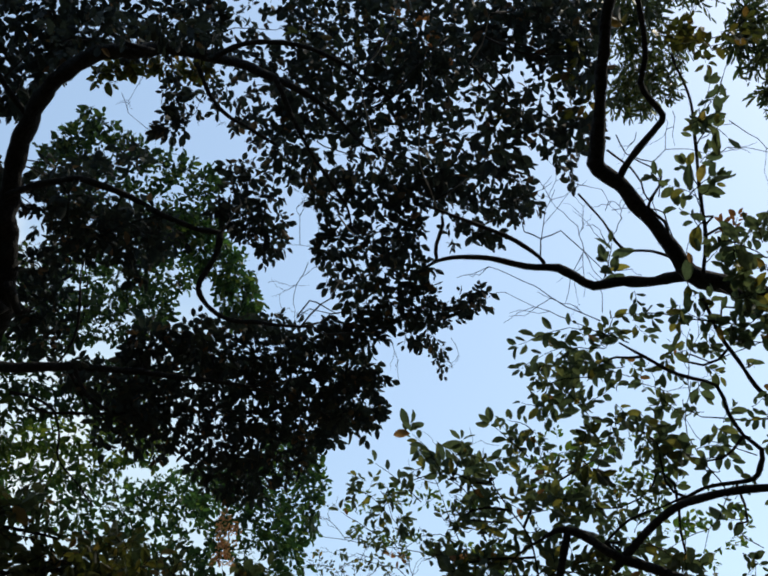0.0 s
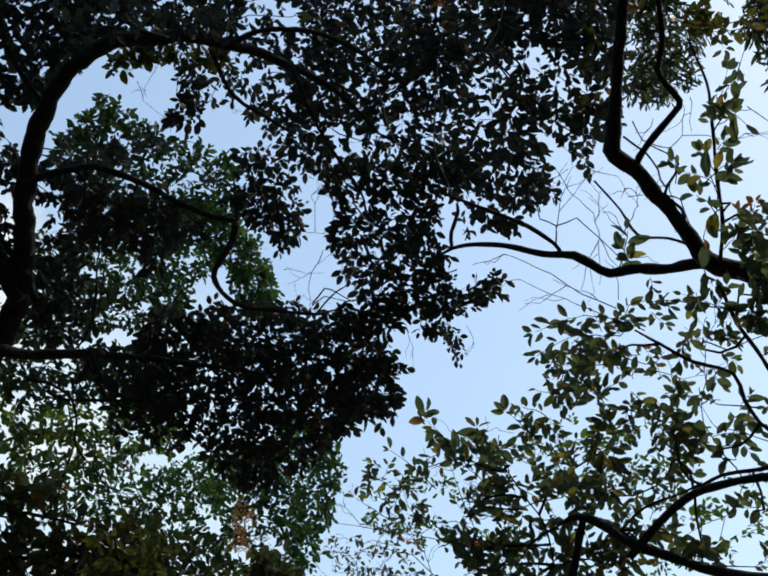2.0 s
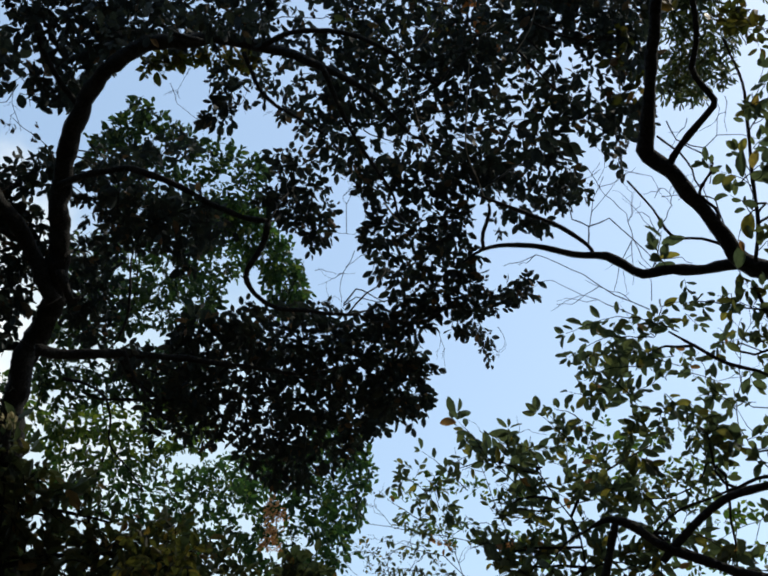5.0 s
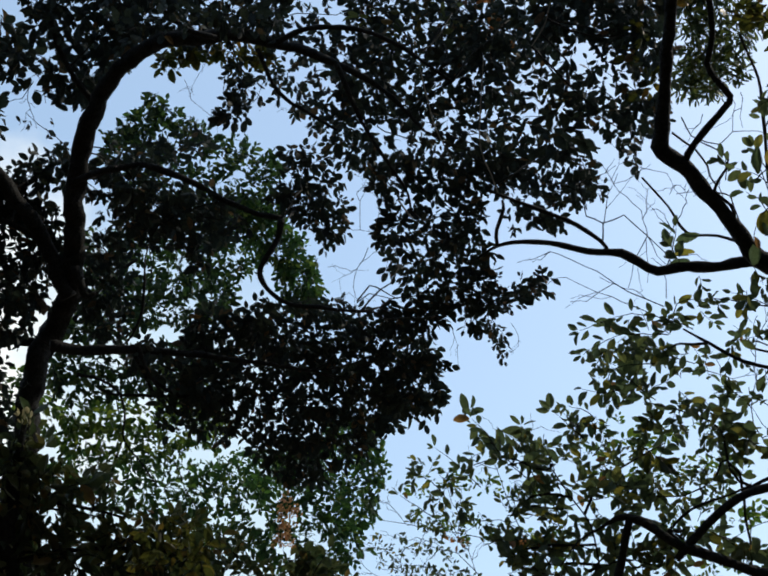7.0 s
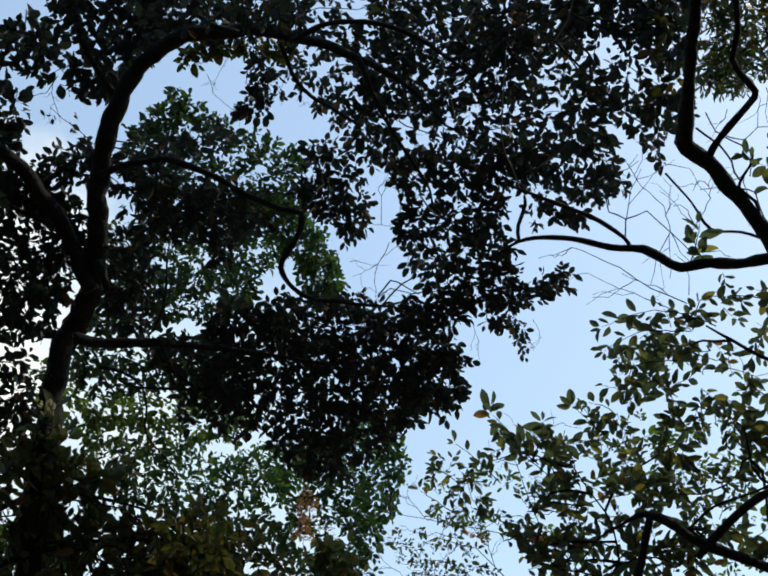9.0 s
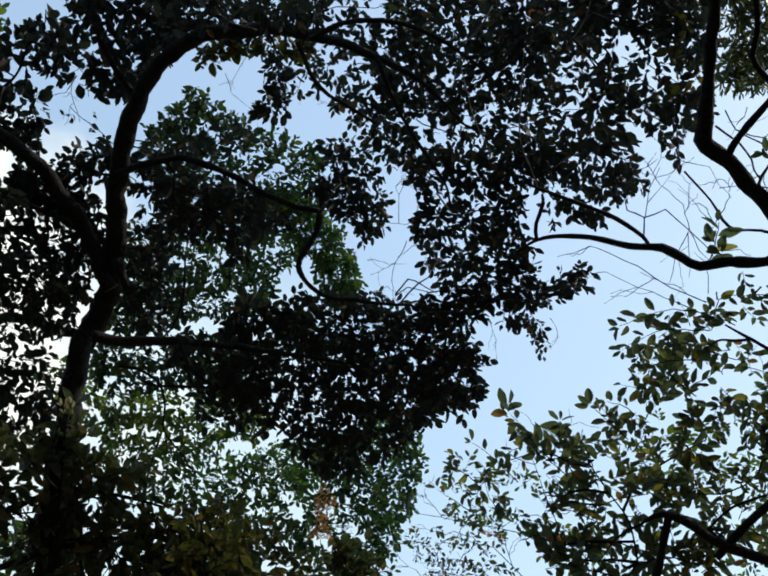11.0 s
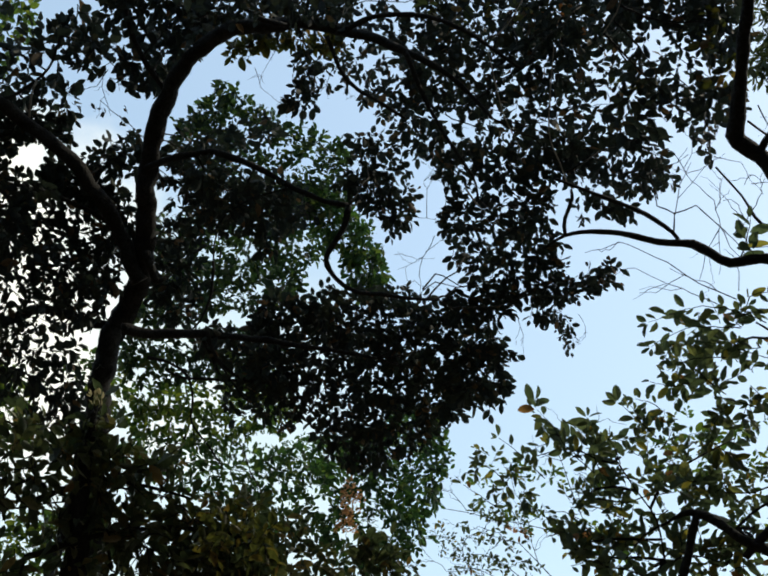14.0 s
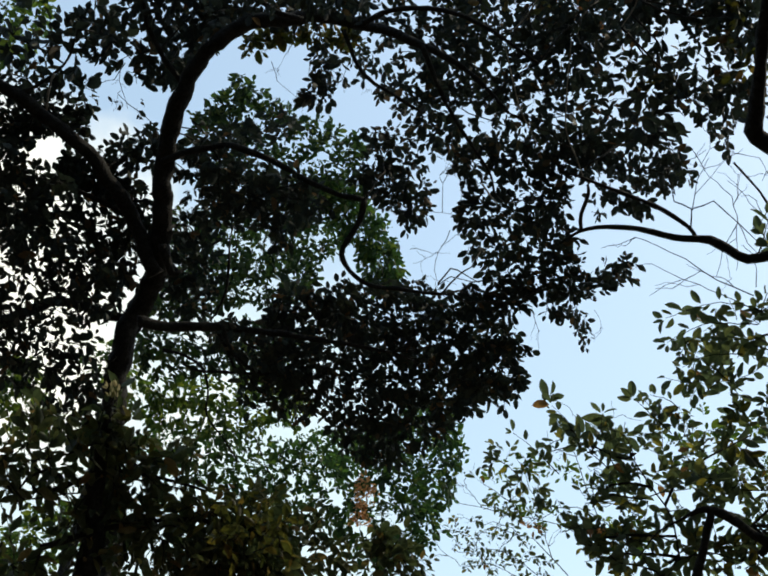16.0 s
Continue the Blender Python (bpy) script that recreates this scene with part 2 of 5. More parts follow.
def leaf_mesh_arrays(shape, fold, bend, wave=0.03):
    """A blade of length 1 and width 1 along x: outline by (along, half width), folded at the midrib."""
    spine = [(u, 0.0, -bend * u * u) for u, _ in shape]
    verts = list(spine)
    n = len(shape)
    for s in (1, -1):
        for u, w in shape[1:-1]:
            verts.append((u, s * w, fold * w - bend * u * u + wave * math.sin(9 * u + s)))
    faces = []
    for s in range(2):
        o = n + s * (n - 2)
        for i in range(n - 1):
            ring = [i, i + 1] + ([o + i] if i + 1 < n - 1 else []) + ([o + i - 1] if i > 0 else [])
            faces.append(tuple(ring if s else ring[::-1]))
    return np.array(verts, float), faces


LEAVES = {
    "lance": [leaf_mesh_arrays([(0, 0), (0.2, 0.34), (0.48, 0.5), (0.8, 0.32), (1, 0)], 0.35, b) for b in (0.05, 0.2)],
    "oval": [leaf_mesh_arrays([(0, 0), (0.12, 0.26), (0.38, 0.5), (0.7, 0.43), (0.9, 0.2), (1, 0)], f, b) for f, b in ((0.15, 0.05), (0.35, 0.2))],
    "broad": [leaf_mesh_arrays([(0, 0), (0.06, 0.11), (0.2, 0.36), (0.42, 0.5), (0.64, 0.47), (0.84, 0.31), (0.95, 0.14), (1, 0)], f, b, 0.035) for f, b in ((0.1, 0.06), (0.28, 0.16), (0.45, 0.05))],
}


def units(v):
    return v / (np.linalg.norm(v, axis=1, keepdims=True) + 1e-9)


def sprays(tree, starts, aheads, size=1.0, rachis=None, rng=RNG, count=None, keep=0.9):
    """Twigs with leaves set alternately along them, one for each start."""
    n, count = len(starts), count or tree.count
    scale = size * np.exp(np.clip(rng.normal(0, 0.2, (n, 1)), -0.5, 0.3))
    up = units(tree.face + rng.normal(0, tree.tilt, (n, 3)))
    ahead = units(np.asarray(aheads, float))
    ahead = units(ahead - 0.7 * up * (ahead * up).sum(1, keepdims=True))
    step = (rachis or tree.rachis) * scale * rng.uniform(0.7, 1.3, (n, 1)) / count
    p = np.asarray(starts, float) - ahead * step * count * 0.5
    line, down = [], np.array((0, 0, 1.0))
    bucket = tree.places.setdefault(tree.leaf_mat.name, [])
    for i in range(count + 1):
        line.append(p.copy())
        side = units(np.cross(ahead, up)) * (1 if i % 2 else -1)
        out = 0.0 if i == count else tree.spread
        x = units(ahead + out * side * rng.uniform(0.6, 1.4, (n, 1)) + rng.normal(0, 0.24, (n, 3)) - down * tree.droop * rng.uniform(0, 1, (n, 1)))
        y = units(np.cross(up + rng.normal(0, 0.42, (n, 3)), x))
        z = np.cross(x, y)
        long = tree.length * scale * rng.uniform(0.65, 1.35, (n, 1)) * (0.8 + 0.4 * math.sin(math.pi * (i + 0.6) / (count + 1)))
        wide = long * tree.width / tree.length * rng.uniform(0.75, 1.2, (n, 1))
        made = np.stack([x * long, y * wide, z * long, p + x * 0.006], axis=2)
        bucket.append(made[rng.uniform(size=n) < keep])
        ahead = units(ahead + rng.normal(0, 0.16, (n, 3)) - down * 0.05 * tree.droop)
        p = p + ahead * step
    line = np.stack(line, axis=1)
    thick = 0.0032 * np.linspace(1, 0.4, count + 1)[None, :] * scale
    tree.twigs.append(np.concatenate([line, thick[:, :, None]], axis=2))


EVEN = np.array([0.7548776662, 0.5698402910, 0.6180339887, 0.5385972572])


def bough(tree, points, radius, density, mat=None, size=1.0, rng=RNG):
    """Sprays of leaves about a bough: within radius of its line, as thick as density says (1: about two thirds of the sky hidden)."""
    kept = tree.leaf_mat
    tree.leaf_mat = mat or kept
    p = np.array(points, float)
    if len(p) == 1:
        p = np.vstack([p - (0.01, 0, 0), p + (0.01, 0, 0)])
    if radius > 0.08:
        tree.boughs.append(p)
    legs = np.linalg.norm(np.diff(p, axis=0), axis=1)
    total = legs.sum()
    area = math.pi * radius ** 2 + 2 * radius * total
    per = tree.count * tree.length * tree.width * size ** 2 * 0.56
    number = max(1, int(density * area / per))
    # an even scatter along the bough and round it
    u = (rng.uniform(0, 1, 4) + np.arange(1, number + 1)[:, None] * EVEN) % 1.0
    at = u[:, 0] * (total + 2 * radius) - radius
    over = np.where(at > 0, np.maximum(0.0, at - total), at)[:, None]
    at = np.clip(at, 0.0, total)
    k = np.minimum(np.searchsorted(np.cumsum(legs), at), len(legs) - 1)
    along = units(np.diff(p, axis=0))[k]
    c = p[k] + along * (at - (np.cumsum(legs) - legs)[k])[:, None]
    room = np.sqrt(np.maximum(0.0, radius ** 2 - over ** 2))
    side = units(np.cross(along, tree.face))
    wide = 2 * u[:, 1:2] - 1
    deep = (2 * u[:, 2:3] - 1) * np.sqrt(1 - wide * wide)
    off = (wide * side + deep * units(np.cross(side, along))) * room / radius + along * over / radius
    start = c + off * max(radius - 0.3 * tree.rachis * size, 0.5 * radius) + rng.normal(0, 0.02, (number, 3))
    ahead = 0.7 * off + 0.3 * along + rng.normal(0, 0.7, (number, 3)) - np.array((0, 0, tree.droop * 0.6))
    sprays(tree, start, ahead, size, min(tree.rachis, 1.3 * radius / size + 0.07), rng)
    tree.leaf_mat = kept


def leafy_twig(tree, points, size=1.0, gap=0.045, mat=None, rng=RNG, r=0.004, fan=1.0):
    """One twig along a line, with single leaves on both sides of it and one at its tip."""
    line = smooth_line([(*q, 0) for q in points], gap)[:, :3]
    line[1:-1] += rng.normal(0, 0.004, line[1:-1].shape)
    tree.stems.append(np.column_stack([line, np.linspace(r, r * 0.4, len(line))]))
    bucket = tree.places.setdefault((mat or tree.leaf_mat).name, [])
    for i in range(1, len(line)):
        ahead = unit(line[i] - line[i - 1])
        tip = i == len(line) - 1
        for turn in ((1, -1, 0) if tip else ((1, -1) if rng.uniform() < 0.35 else (1 - 2 * (i % 2),))):
            up = unit(tree.face + rng.normal(0, tree.tilt, 3))
            x = unit(ahead * rng.uniform(0.4, 1.0) + turn * unit(np.cross(ahead, up)) * rng.uniform(0.5, 1.1) * fan + rng.normal(0, 0.2 * fan, 3))
            y = unit(np.cross(up + rng.normal(0, 0.4, 3), x))
            long = tree.length * size * rng.uniform(0.7, 1.35)
            wide = long * tree.width / tree.length * rng.uniform(0.75, 1.15)
            bucket.append(np.column_stack([x * long, y * wide, np.cross(x, y) * long, line[i] + x * 0.012])[None])


def bearer(tree, place):
    """The limb that lies nearest to a leaf."""
    return min(tree.limbs, key=lambda entry: ((entry[1] - place) ** 2).sum(1).min())[0]


def repeat_faces(faces, nv, copies):
    """Corner indices, first corners and sizes of the faces of many copies of one small mesh."""
    corners = np.concatenate([np.array(f) for f in faces])
    sizes = np.array([len(f) for f in faces])
    allc = (corners[None] + (np.arange(copies) * nv)[:, None]).ravel()
    return allc, np.tile(sizes, copies)


def quick_part(name, verts, corners, sizes, mat, tree, note=""):
    me = bpy.data.meshes.new(name)
    me.vertices.add(len(verts))
    me.vertices.foreach_set("co", (verts - np.array(tree.base)).astype(np.float32).ravel())
    me.loops.add(len(corners))
    me.loops.foreach_set("vertex_index", corners.astype(np.int32))
    me.polygons.add(len(sizes))
    me.polygons.foreach_set("loop_start", (np.cumsum(sizes) - sizes).astype(np.int32))
    me.polygons.foreach_set("use_smooth", np.ones(len(sizes), bool))
    me.update(calc_edges=True)
    me.materials.append(mat)
    ob = new(name, me)
    ob.parent = tree.root
    return tagged(ob, note, kind="stuff")


def branch_off(tree, reach):
    """A thin branch from the nearest limb to each bough, and on along it."""
    rng = np.random.default_rng(11)
    on = np.vstack([line for _, line in tree.limbs])
    for p in tree.boughs:
        far = np.linalg.norm(on[:, None] - p[None], axis=2)
        i, k = np.unravel_index(far.argmin(), far.shape)
        if k > len(p) / 2:
            p = p[::-1]
        if far.min() > reach:
            continue
        mid = 0.5 * (on[i] + p[0]) + rng.normal(0, 0.06, 3)
        line = smooth_line([(*q, 0) for q in (on[i], mid, *p)], 0.15)[:, :3]
        line[1:-1] += rng.normal(0, 0.012, line[1:-1].shape)
        tree.stems.append(np.column_stack([line, np.linspace(0.010, 0.003, len(line))]))


def finish(tree, single_near=None, single=300, reach=1.5):
    """Make the leaf and twig meshes; the leaves about single_near become parts of their own."""
    branch_off(tree, reach)
    shapes = LEAVES[tree.leaf]
    for mat_name, places in tree.places.items():
        mat = bpy.data.materials[mat_name]
        m = np.concatenate(places)
        pick = np.zeros(len(m), bool)
        if single_near is not None and mat_name == tree.leaf_mat.name:
            far = np.linalg.norm(m[:, :, 3] - np.array(single_near), axis=1)
            pick[np.argsort(far)[:single]] = True
        all_v, all_c, all_s, start = [], [], [], 0
        for v, (verts, faces) in enumerate(shapes):
            mine = np.arange(len(m)) % len(shapes) == v
            data = bpy.data.meshes.new("leaf")
            data.from_pydata(verts.tolist(), [], faces)
            data.materials.append(mat)
            for k in np.nonzero(mine & pick)[0]:
                ob = new("leaf", data)
                ob.parent = bearer(tree, m[k, :, 3])
                ob.matrix_basis = Matrix.Translation(-tree.base) @ Matrix(m[k].tolist() + [[0, 0, 0, 1]])
            rest = m[mine & ~pick]
            if not len(rest):
                continue
            pts = np.einsum("nij,vj->nvi", rest[:, :, :3], verts) + rest[:, None, :, 3]
            corners, sizes = repeat_faces(faces, len(verts), len(rest))
            all_v.append(pts.reshape(-1, 3))
            all_c.append(corners + start)
            all_s.append(sizes)
            start += len(rest) * len(verts)
        if all_v:
            note = "" if mat_name == tree.leaf_mat.name else mat_name + " among the rest of the crown"
            quick_part("crown", np.vstack(all_v), np.concatenate(all_c), np.concatenate(all_s), mat, tree, note)
    # the fine twigs, three-sided
    all_v, all_c, all_s, start = [], [], [], 0
    around = np.radians((0, 120, 240))
    for line in [np.asarray(a)[None] for a in tree.stems] + tree.twigs:
        n, k = line.shape[:2]
        at, thick = line[:, :, :3], line[:, :, 3]
        ahead = np.gradient(at, axis=1).reshape(-1, 3)
        side = units(np.cross(ahead, (0.3, 0.9, 0.2)))
        over = units(np.cross(ahead, side))
        ring = np.cos(around)[None, :, None] * side[:, None] + np.sin(around)[None, :, None] * over[:, None]
        v = at.reshape(-1, 1, 3) + ring * thick.reshape(-1, 1, 1)
        faces = [(3 * i + j, 3 * i + (j + 1) % 3, 3 * i + 3 + (j + 1) % 3, 3 * i + 3 + j) for i in range(k - 1) for j in range(3)]
        corners, sizes = repeat_faces(faces + [(2, 1, 0), (3 * k - 3, 3 * k - 2, 3 * k - 1)], 3 * k, n)
        all_v.append(v.reshape(-1, 3))
        all_c.append(corners + start)
        all_s.append(sizes)
        start += n * k * 3
    if all_v:
        quick_part("twig_work", np.vstack(all_v), np.concatenate(all_c), np.concatenate(all_s), tree.bark, tree)


def bare_twigs(tree, points, radius, order=2, rng=RNG, spread=0.9, r=0.004):
    """A leafless twig along a line of straight, kinked lengths, with side twigs that fork on."""
    line = np.array(points, float)
    mid = 0.5 * (line[1:] + line[:-1]) + rng.normal(0, 0.008, (len(line) - 1, 3))
    full = np.empty((2 * len(line) - 1, 3))
    full[0::2], full[1::2] = line, mid
    tree.stems.append(np.column_stack([full, np.linspace(r, r * 0.55, len(full))]))
    if order < 1:
        return
    total = np.linalg.norm(np.diff(full, axis=0), axis=1).sum()
    for _ in range(max(1, int(total / radius * 1.6))):
        k = rng.integers(1, len(full))
        ahead = unit(full[k] - full[k - 1])
        across = unit(np.cross(ahead, tree.face) + rng.normal(0, 0.35, 3)) * rng.choice((-1, 1))
        way = unit(ahead + spread * across)
        n, q = rng.integers(2, 4), [full[k]]
        step = radius * rng.uniform(0.4, 1.3) / n
        for _ in range(n):
            q.append(q[-1] + way * step)
            way = unit(way + rng.normal(0, 0.28, 3))
        bare_twigs(tree, q, radius * 0.55, order - 1, rng, spread, r * 0.7)


# ---- unseen woods, added to block the low sky ----
def light_blocking_woods():
    """Unseen foliage added behind and beside the standing point to block low sky: a ring in coarse leaf bunches, left
    open ahead.
    """
    rng = np.random.default_rng(3)
    verts, faces = LEAVES["broad"][0]
    n = 14000
    a = np.radians(rng.uniform(62, 298, n))
    r = rng.uniform(9, 17, n)
    h = rng.uniform(0.0, 1.0, n) ** 0.8 * (10 + 2 * np.sin(5 * a)) + 0.5
    # added canopy overhead, out of view, keeps light off bark and ground
    over = (rng.uniform(size=n) < 0.35) & (np.degrees(a) > 110) & (np.degrees(a) < 270)
    r[over] = rng.uniform(0.5, 10, over.sum())
    h[over] = rng.uniform(7, 10, over.sum())
    spot = np.column_stack([np.sin(a) * r, np.cos(a) * r, h])
    pts, allf = np.empty((n, len(verts), 3)), []
    for i in range(n):
        m = np.array(Euler(rng.uniform(-1.2, 1.2, 3) + np.array((0, 0, rng.uniform(0, 6.3)))).to_matrix())
        pts[i] = (verts * (0.75, 0.5, 0.7)) @ m.T + spot[i]
        allf += [tuple(j + i * len(verts) for j in fc) for fc in faces]
    points, leaf_faces = pts.reshape(-1, 3).tolist(), len(allf)
    # plain trunks that only carry the added foliage
    for k in range(16):
        a, r = radians(75 + k * 14), (13.0, 7.5, 11.0, 5.5)[k % 4] if 3 < k < 13 else 12.5
        x, y = math.sin(a) * r, math.cos(a) * r
        line = np.array([(x, y, -0.1, 0.17), (x + 0.1, y, 3.0, 0.13), (x - 0.1, y + 0.1, 6.5, 0.09), (x, y, 9.0, 0.04)])
        v, fc = tube_arrays(smooth_line(line, 0.5), 8, 0.1)
        allf += [tuple(i + len(points) for i in q) for q in fc]
        points += v
    me = bpy.data.meshes.new("woods")
    me.from_pydata(points, [], allf)
    me.materials.append(LEAF_DARK)
    me.materials.append(BARK_DARK)
    me.polygons.foreach_set("material_index", [0] * leaf_faces + [1] * (len(allf) - leaf_faces))
    tagged(new("woods", me), "dense dark green woods all around the clearing", "woods", kind="stuff")


light_blocking_woods()

# ---- trees ----

# the sunlit green tree behind
green_tree = Tree("tree", "tall green tree with fresh sunlit leaves behind darker crowns", (-5.51, 10.98, 0.0), "oval", LEAF_DEEP, BARK_DARK, 0.085, 0.044, 4, 0.16)
limb(green_tree, "trunk", [(-5.51, 10.98, -0.10, 0.130), (-5.46, 10.93, 3.00, 0.095), (-5.41, 10.78, 6.44, 0.070), (-5.32, 10.34, 7.42, 0.055), (-5.07, 9.94, 8.28, 0.040), (-4.72, 9.67, 8.90, 0.032), (-4.29, 9.45, 9.43, 0.025), (-3.96, 9.37, 9.69, 0.018)])
bough(green_tree, [(-4.00, 8.35, 11.10), (-3.79, 8.34, 11.37), (-3.09, 9.02, 11.37), (-2.48, 9.45, 11.43)], 0.22, 1.31)
bough(green_tree, [(-3.81, 8.11, 11.40), (-3.79, 8.28, 11.25)], 0.09, 1.46)
bough(green_tree, [(-4.12, 8.58, 10.84), (-3.50, 9.23, 10.78), (-2.64, 9.80, 11.06)], 0.40, 0.88)
# lit right-hand end: sunlight put into the colour by the lighter LEAF_FAR
bough(green_tree, [(-2.78, 9.94, 10.99), (-2.14, 10.56, 10.71), (-2.06, 10.78, 10.36)], 0.33, 2.20, mat=LEAF_FAR)
bough(green_tree, [(-4.64, 9.62, 9.91), (-3.93, 10.11, 10.33), (-3.09, 10.66, 10.81)], 0.42, 0.91)
bough(green_tree, [(-4.42, 9.39, 8.76), (-3.92, 9.64, 9.19), (-3.16, 10.14, 9.67)], 0.36, 1.31)
bough(green_tree, [(-4.61, 9.98, 8.31), (-3.95, 10.32, 8.54), (-3.39, 10.63, 8.90)], 0.36, 1.38)
limb(green_tree, "limb", [(-4.72, 9.67, 8.90, 0.025), (-4.34, 9.82, 8.93, 0.022), (-4.12, 9.97, 8.86, 0.019), (-3.87, 9.79, 9.23, 0.016), (-3.79, 9.47, 9.66, 0.012)])
finish(green_tree, single_near=(-2.15, 9.23, 10.50))

# the younger green tree lower down
pale_tree = Tree("tree", "sunlit yellow-green tree with small leaves further back", (-4.73, 12.71, 0.0), "oval", LEAF_FAR, BARK_DARK, 0.085, 0.044, 4, 0.16)
limb(pale_tree, "trunk", [(-4.73, 12.71, -0.10, 0.130), (-4.68, 12.66, 2.00, 0.090), (-4.63, 12.51, 5.86, 0.050), (-4.60, 12.15, 6.82, 0.032), (-4.57, 11.82, 7.54, 0.022), (-4.51, 11.65, 7.91, 0.018), (-4.42, 11.48, 8.29, 0.014), (-4.52, 11.16, 8.74, 0.009)])
# boughs with LEAF_PALE carry their sunlight in the leaf colour
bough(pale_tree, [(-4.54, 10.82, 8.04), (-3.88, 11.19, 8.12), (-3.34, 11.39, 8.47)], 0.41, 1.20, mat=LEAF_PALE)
bough(pale_tree, [(-4.84, 11.49, 7.71), (-4.15, 11.82, 7.74), (-3.27, 12.24, 7.88), (-2.67, 12.43, 8.20)], 0.42, 1.12)
bough(pale_tree, [(-1.40, 12.00, 8.51), (-1.12, 12.20, 8.09), (-1.24, 12.32, 7.63)], 0.33, 1.27)
bough(pale_tree, [(-1.86, 11.67, 7.88), (-1.59, 11.95, 7.44), (-1.44, 12.16, 7.06)], 0.40, 1.32)
bough(pale_tree, [(-2.38, 11.29, 7.25), (-2.25, 11.55, 6.91), (-1.89, 11.85, 6.66)], 0.39, 0.72)
bough(pale_tree, [(-0.96, 11.59, 8.35), (-0.88, 11.72, 7.89), (-1.00, 11.79, 7.51)], 0.14, 1.05)
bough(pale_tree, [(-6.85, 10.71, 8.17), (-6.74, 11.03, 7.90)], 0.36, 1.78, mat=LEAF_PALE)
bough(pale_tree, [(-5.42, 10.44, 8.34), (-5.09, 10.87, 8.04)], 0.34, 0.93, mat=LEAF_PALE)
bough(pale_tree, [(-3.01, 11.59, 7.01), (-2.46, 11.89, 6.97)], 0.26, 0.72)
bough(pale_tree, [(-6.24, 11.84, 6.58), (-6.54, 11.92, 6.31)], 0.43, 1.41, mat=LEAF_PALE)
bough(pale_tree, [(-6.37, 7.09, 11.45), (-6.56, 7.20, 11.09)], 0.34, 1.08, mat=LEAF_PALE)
limb(pale_tree, "limb", [(-4.51, 11.65, 7.91, 0.012), (-4.20, 11.67, 8.10, 0.010), (-3.74, 11.81, 8.12, 0.007)])
limb(pale_tree, "limb", [(-4.60, 12.15, 6.82, 0.022), (-5.28, 11.88, 6.80, 0.015), (-6.11, 11.46, 6.83, 0.010)])
finish(pale_tree, single_near=(-1.18, 11.40, 7.73))

# the grove beyond, high up
grove_tree = Tree("tree", "distant grove tree with dull grey-green foliage", (5.81, 10.91, 0.0), "lance", LEAF_DULL, BARK_DARK, 0.12, 0.028, 9, 0.36, 0.6)
limb(grove_tree, "trunk", [(5.81, 10.91, -0.10, 0.240), (5.81, 10.91, 4.00, 0.200), (6.18, 9.26, 10.09, 0.109), (5.88, 7.98, 11.48, 0.078), (5.59, 7.28, 12.17, 0.053), (5.06, 6.60, 12.86, 0.029)])
limb(grove_tree, "limb", [(5.62, 7.07, 12.30, 0.041), (4.89, 6.98, 12.71, 0.024), (4.09, 7.18, 12.90, 0.019), (3.40, 7.65, 12.82, 0.013)])
bough(grove_tree, [(2.99, 7.24, 12.12), (3.10, 7.58, 11.86), (3.08, 8.01, 11.62)], 0.26, 1.29)
bough(grove_tree, [(3.30, 7.14, 12.07), (3.42, 7.52, 11.78), (3.38, 7.99, 11.53)], 0.28, 1.38)
bough(grove_tree, [(3.60, 7.19, 11.85), (3.69, 7.53, 11.60), (3.62, 7.86, 11.43)], 0.17, 0.87)
bough(grove_tree, [(3.28, 8.27, 11.69), (3.45, 8.26, 11.60)], 0.10, 1.38)
bough(grove_tree, [(4.49, 7.03, 11.81), (4.71, 7.34, 11.55), (4.95, 7.51, 11.37)], 0.30, 1.80)
bough(grove_tree, [(4.30, 7.09, 11.70), (4.41, 7.32, 11.51)], 0.14, 1.30)
bough(grove_tree, [(4.87, 7.78, 11.33), (5.26, 7.93, 11.13)], 0.20, 2.00)
bough(grove_tree, [(2.93, 7.08, 12.63), (3.40, 7.02, 12.44), (3.90, 6.84, 12.36)], 0.38, 1.26)
finish(grove_tree, single_near=(3.31, 8.13, 12.50))

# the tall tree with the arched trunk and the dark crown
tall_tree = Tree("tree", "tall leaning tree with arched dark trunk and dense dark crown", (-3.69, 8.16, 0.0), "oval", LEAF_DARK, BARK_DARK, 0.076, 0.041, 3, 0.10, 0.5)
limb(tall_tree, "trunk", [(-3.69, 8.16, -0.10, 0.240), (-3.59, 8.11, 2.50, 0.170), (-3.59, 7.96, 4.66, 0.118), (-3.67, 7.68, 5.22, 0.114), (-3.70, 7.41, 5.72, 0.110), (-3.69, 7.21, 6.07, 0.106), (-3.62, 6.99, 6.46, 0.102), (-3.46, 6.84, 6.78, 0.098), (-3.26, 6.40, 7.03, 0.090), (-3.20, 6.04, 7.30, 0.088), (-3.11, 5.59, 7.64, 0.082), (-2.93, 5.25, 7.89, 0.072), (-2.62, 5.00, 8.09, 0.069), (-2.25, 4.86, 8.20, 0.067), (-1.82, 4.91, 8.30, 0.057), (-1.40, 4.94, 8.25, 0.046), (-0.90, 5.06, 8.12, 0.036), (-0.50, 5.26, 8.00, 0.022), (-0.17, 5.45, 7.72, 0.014)])
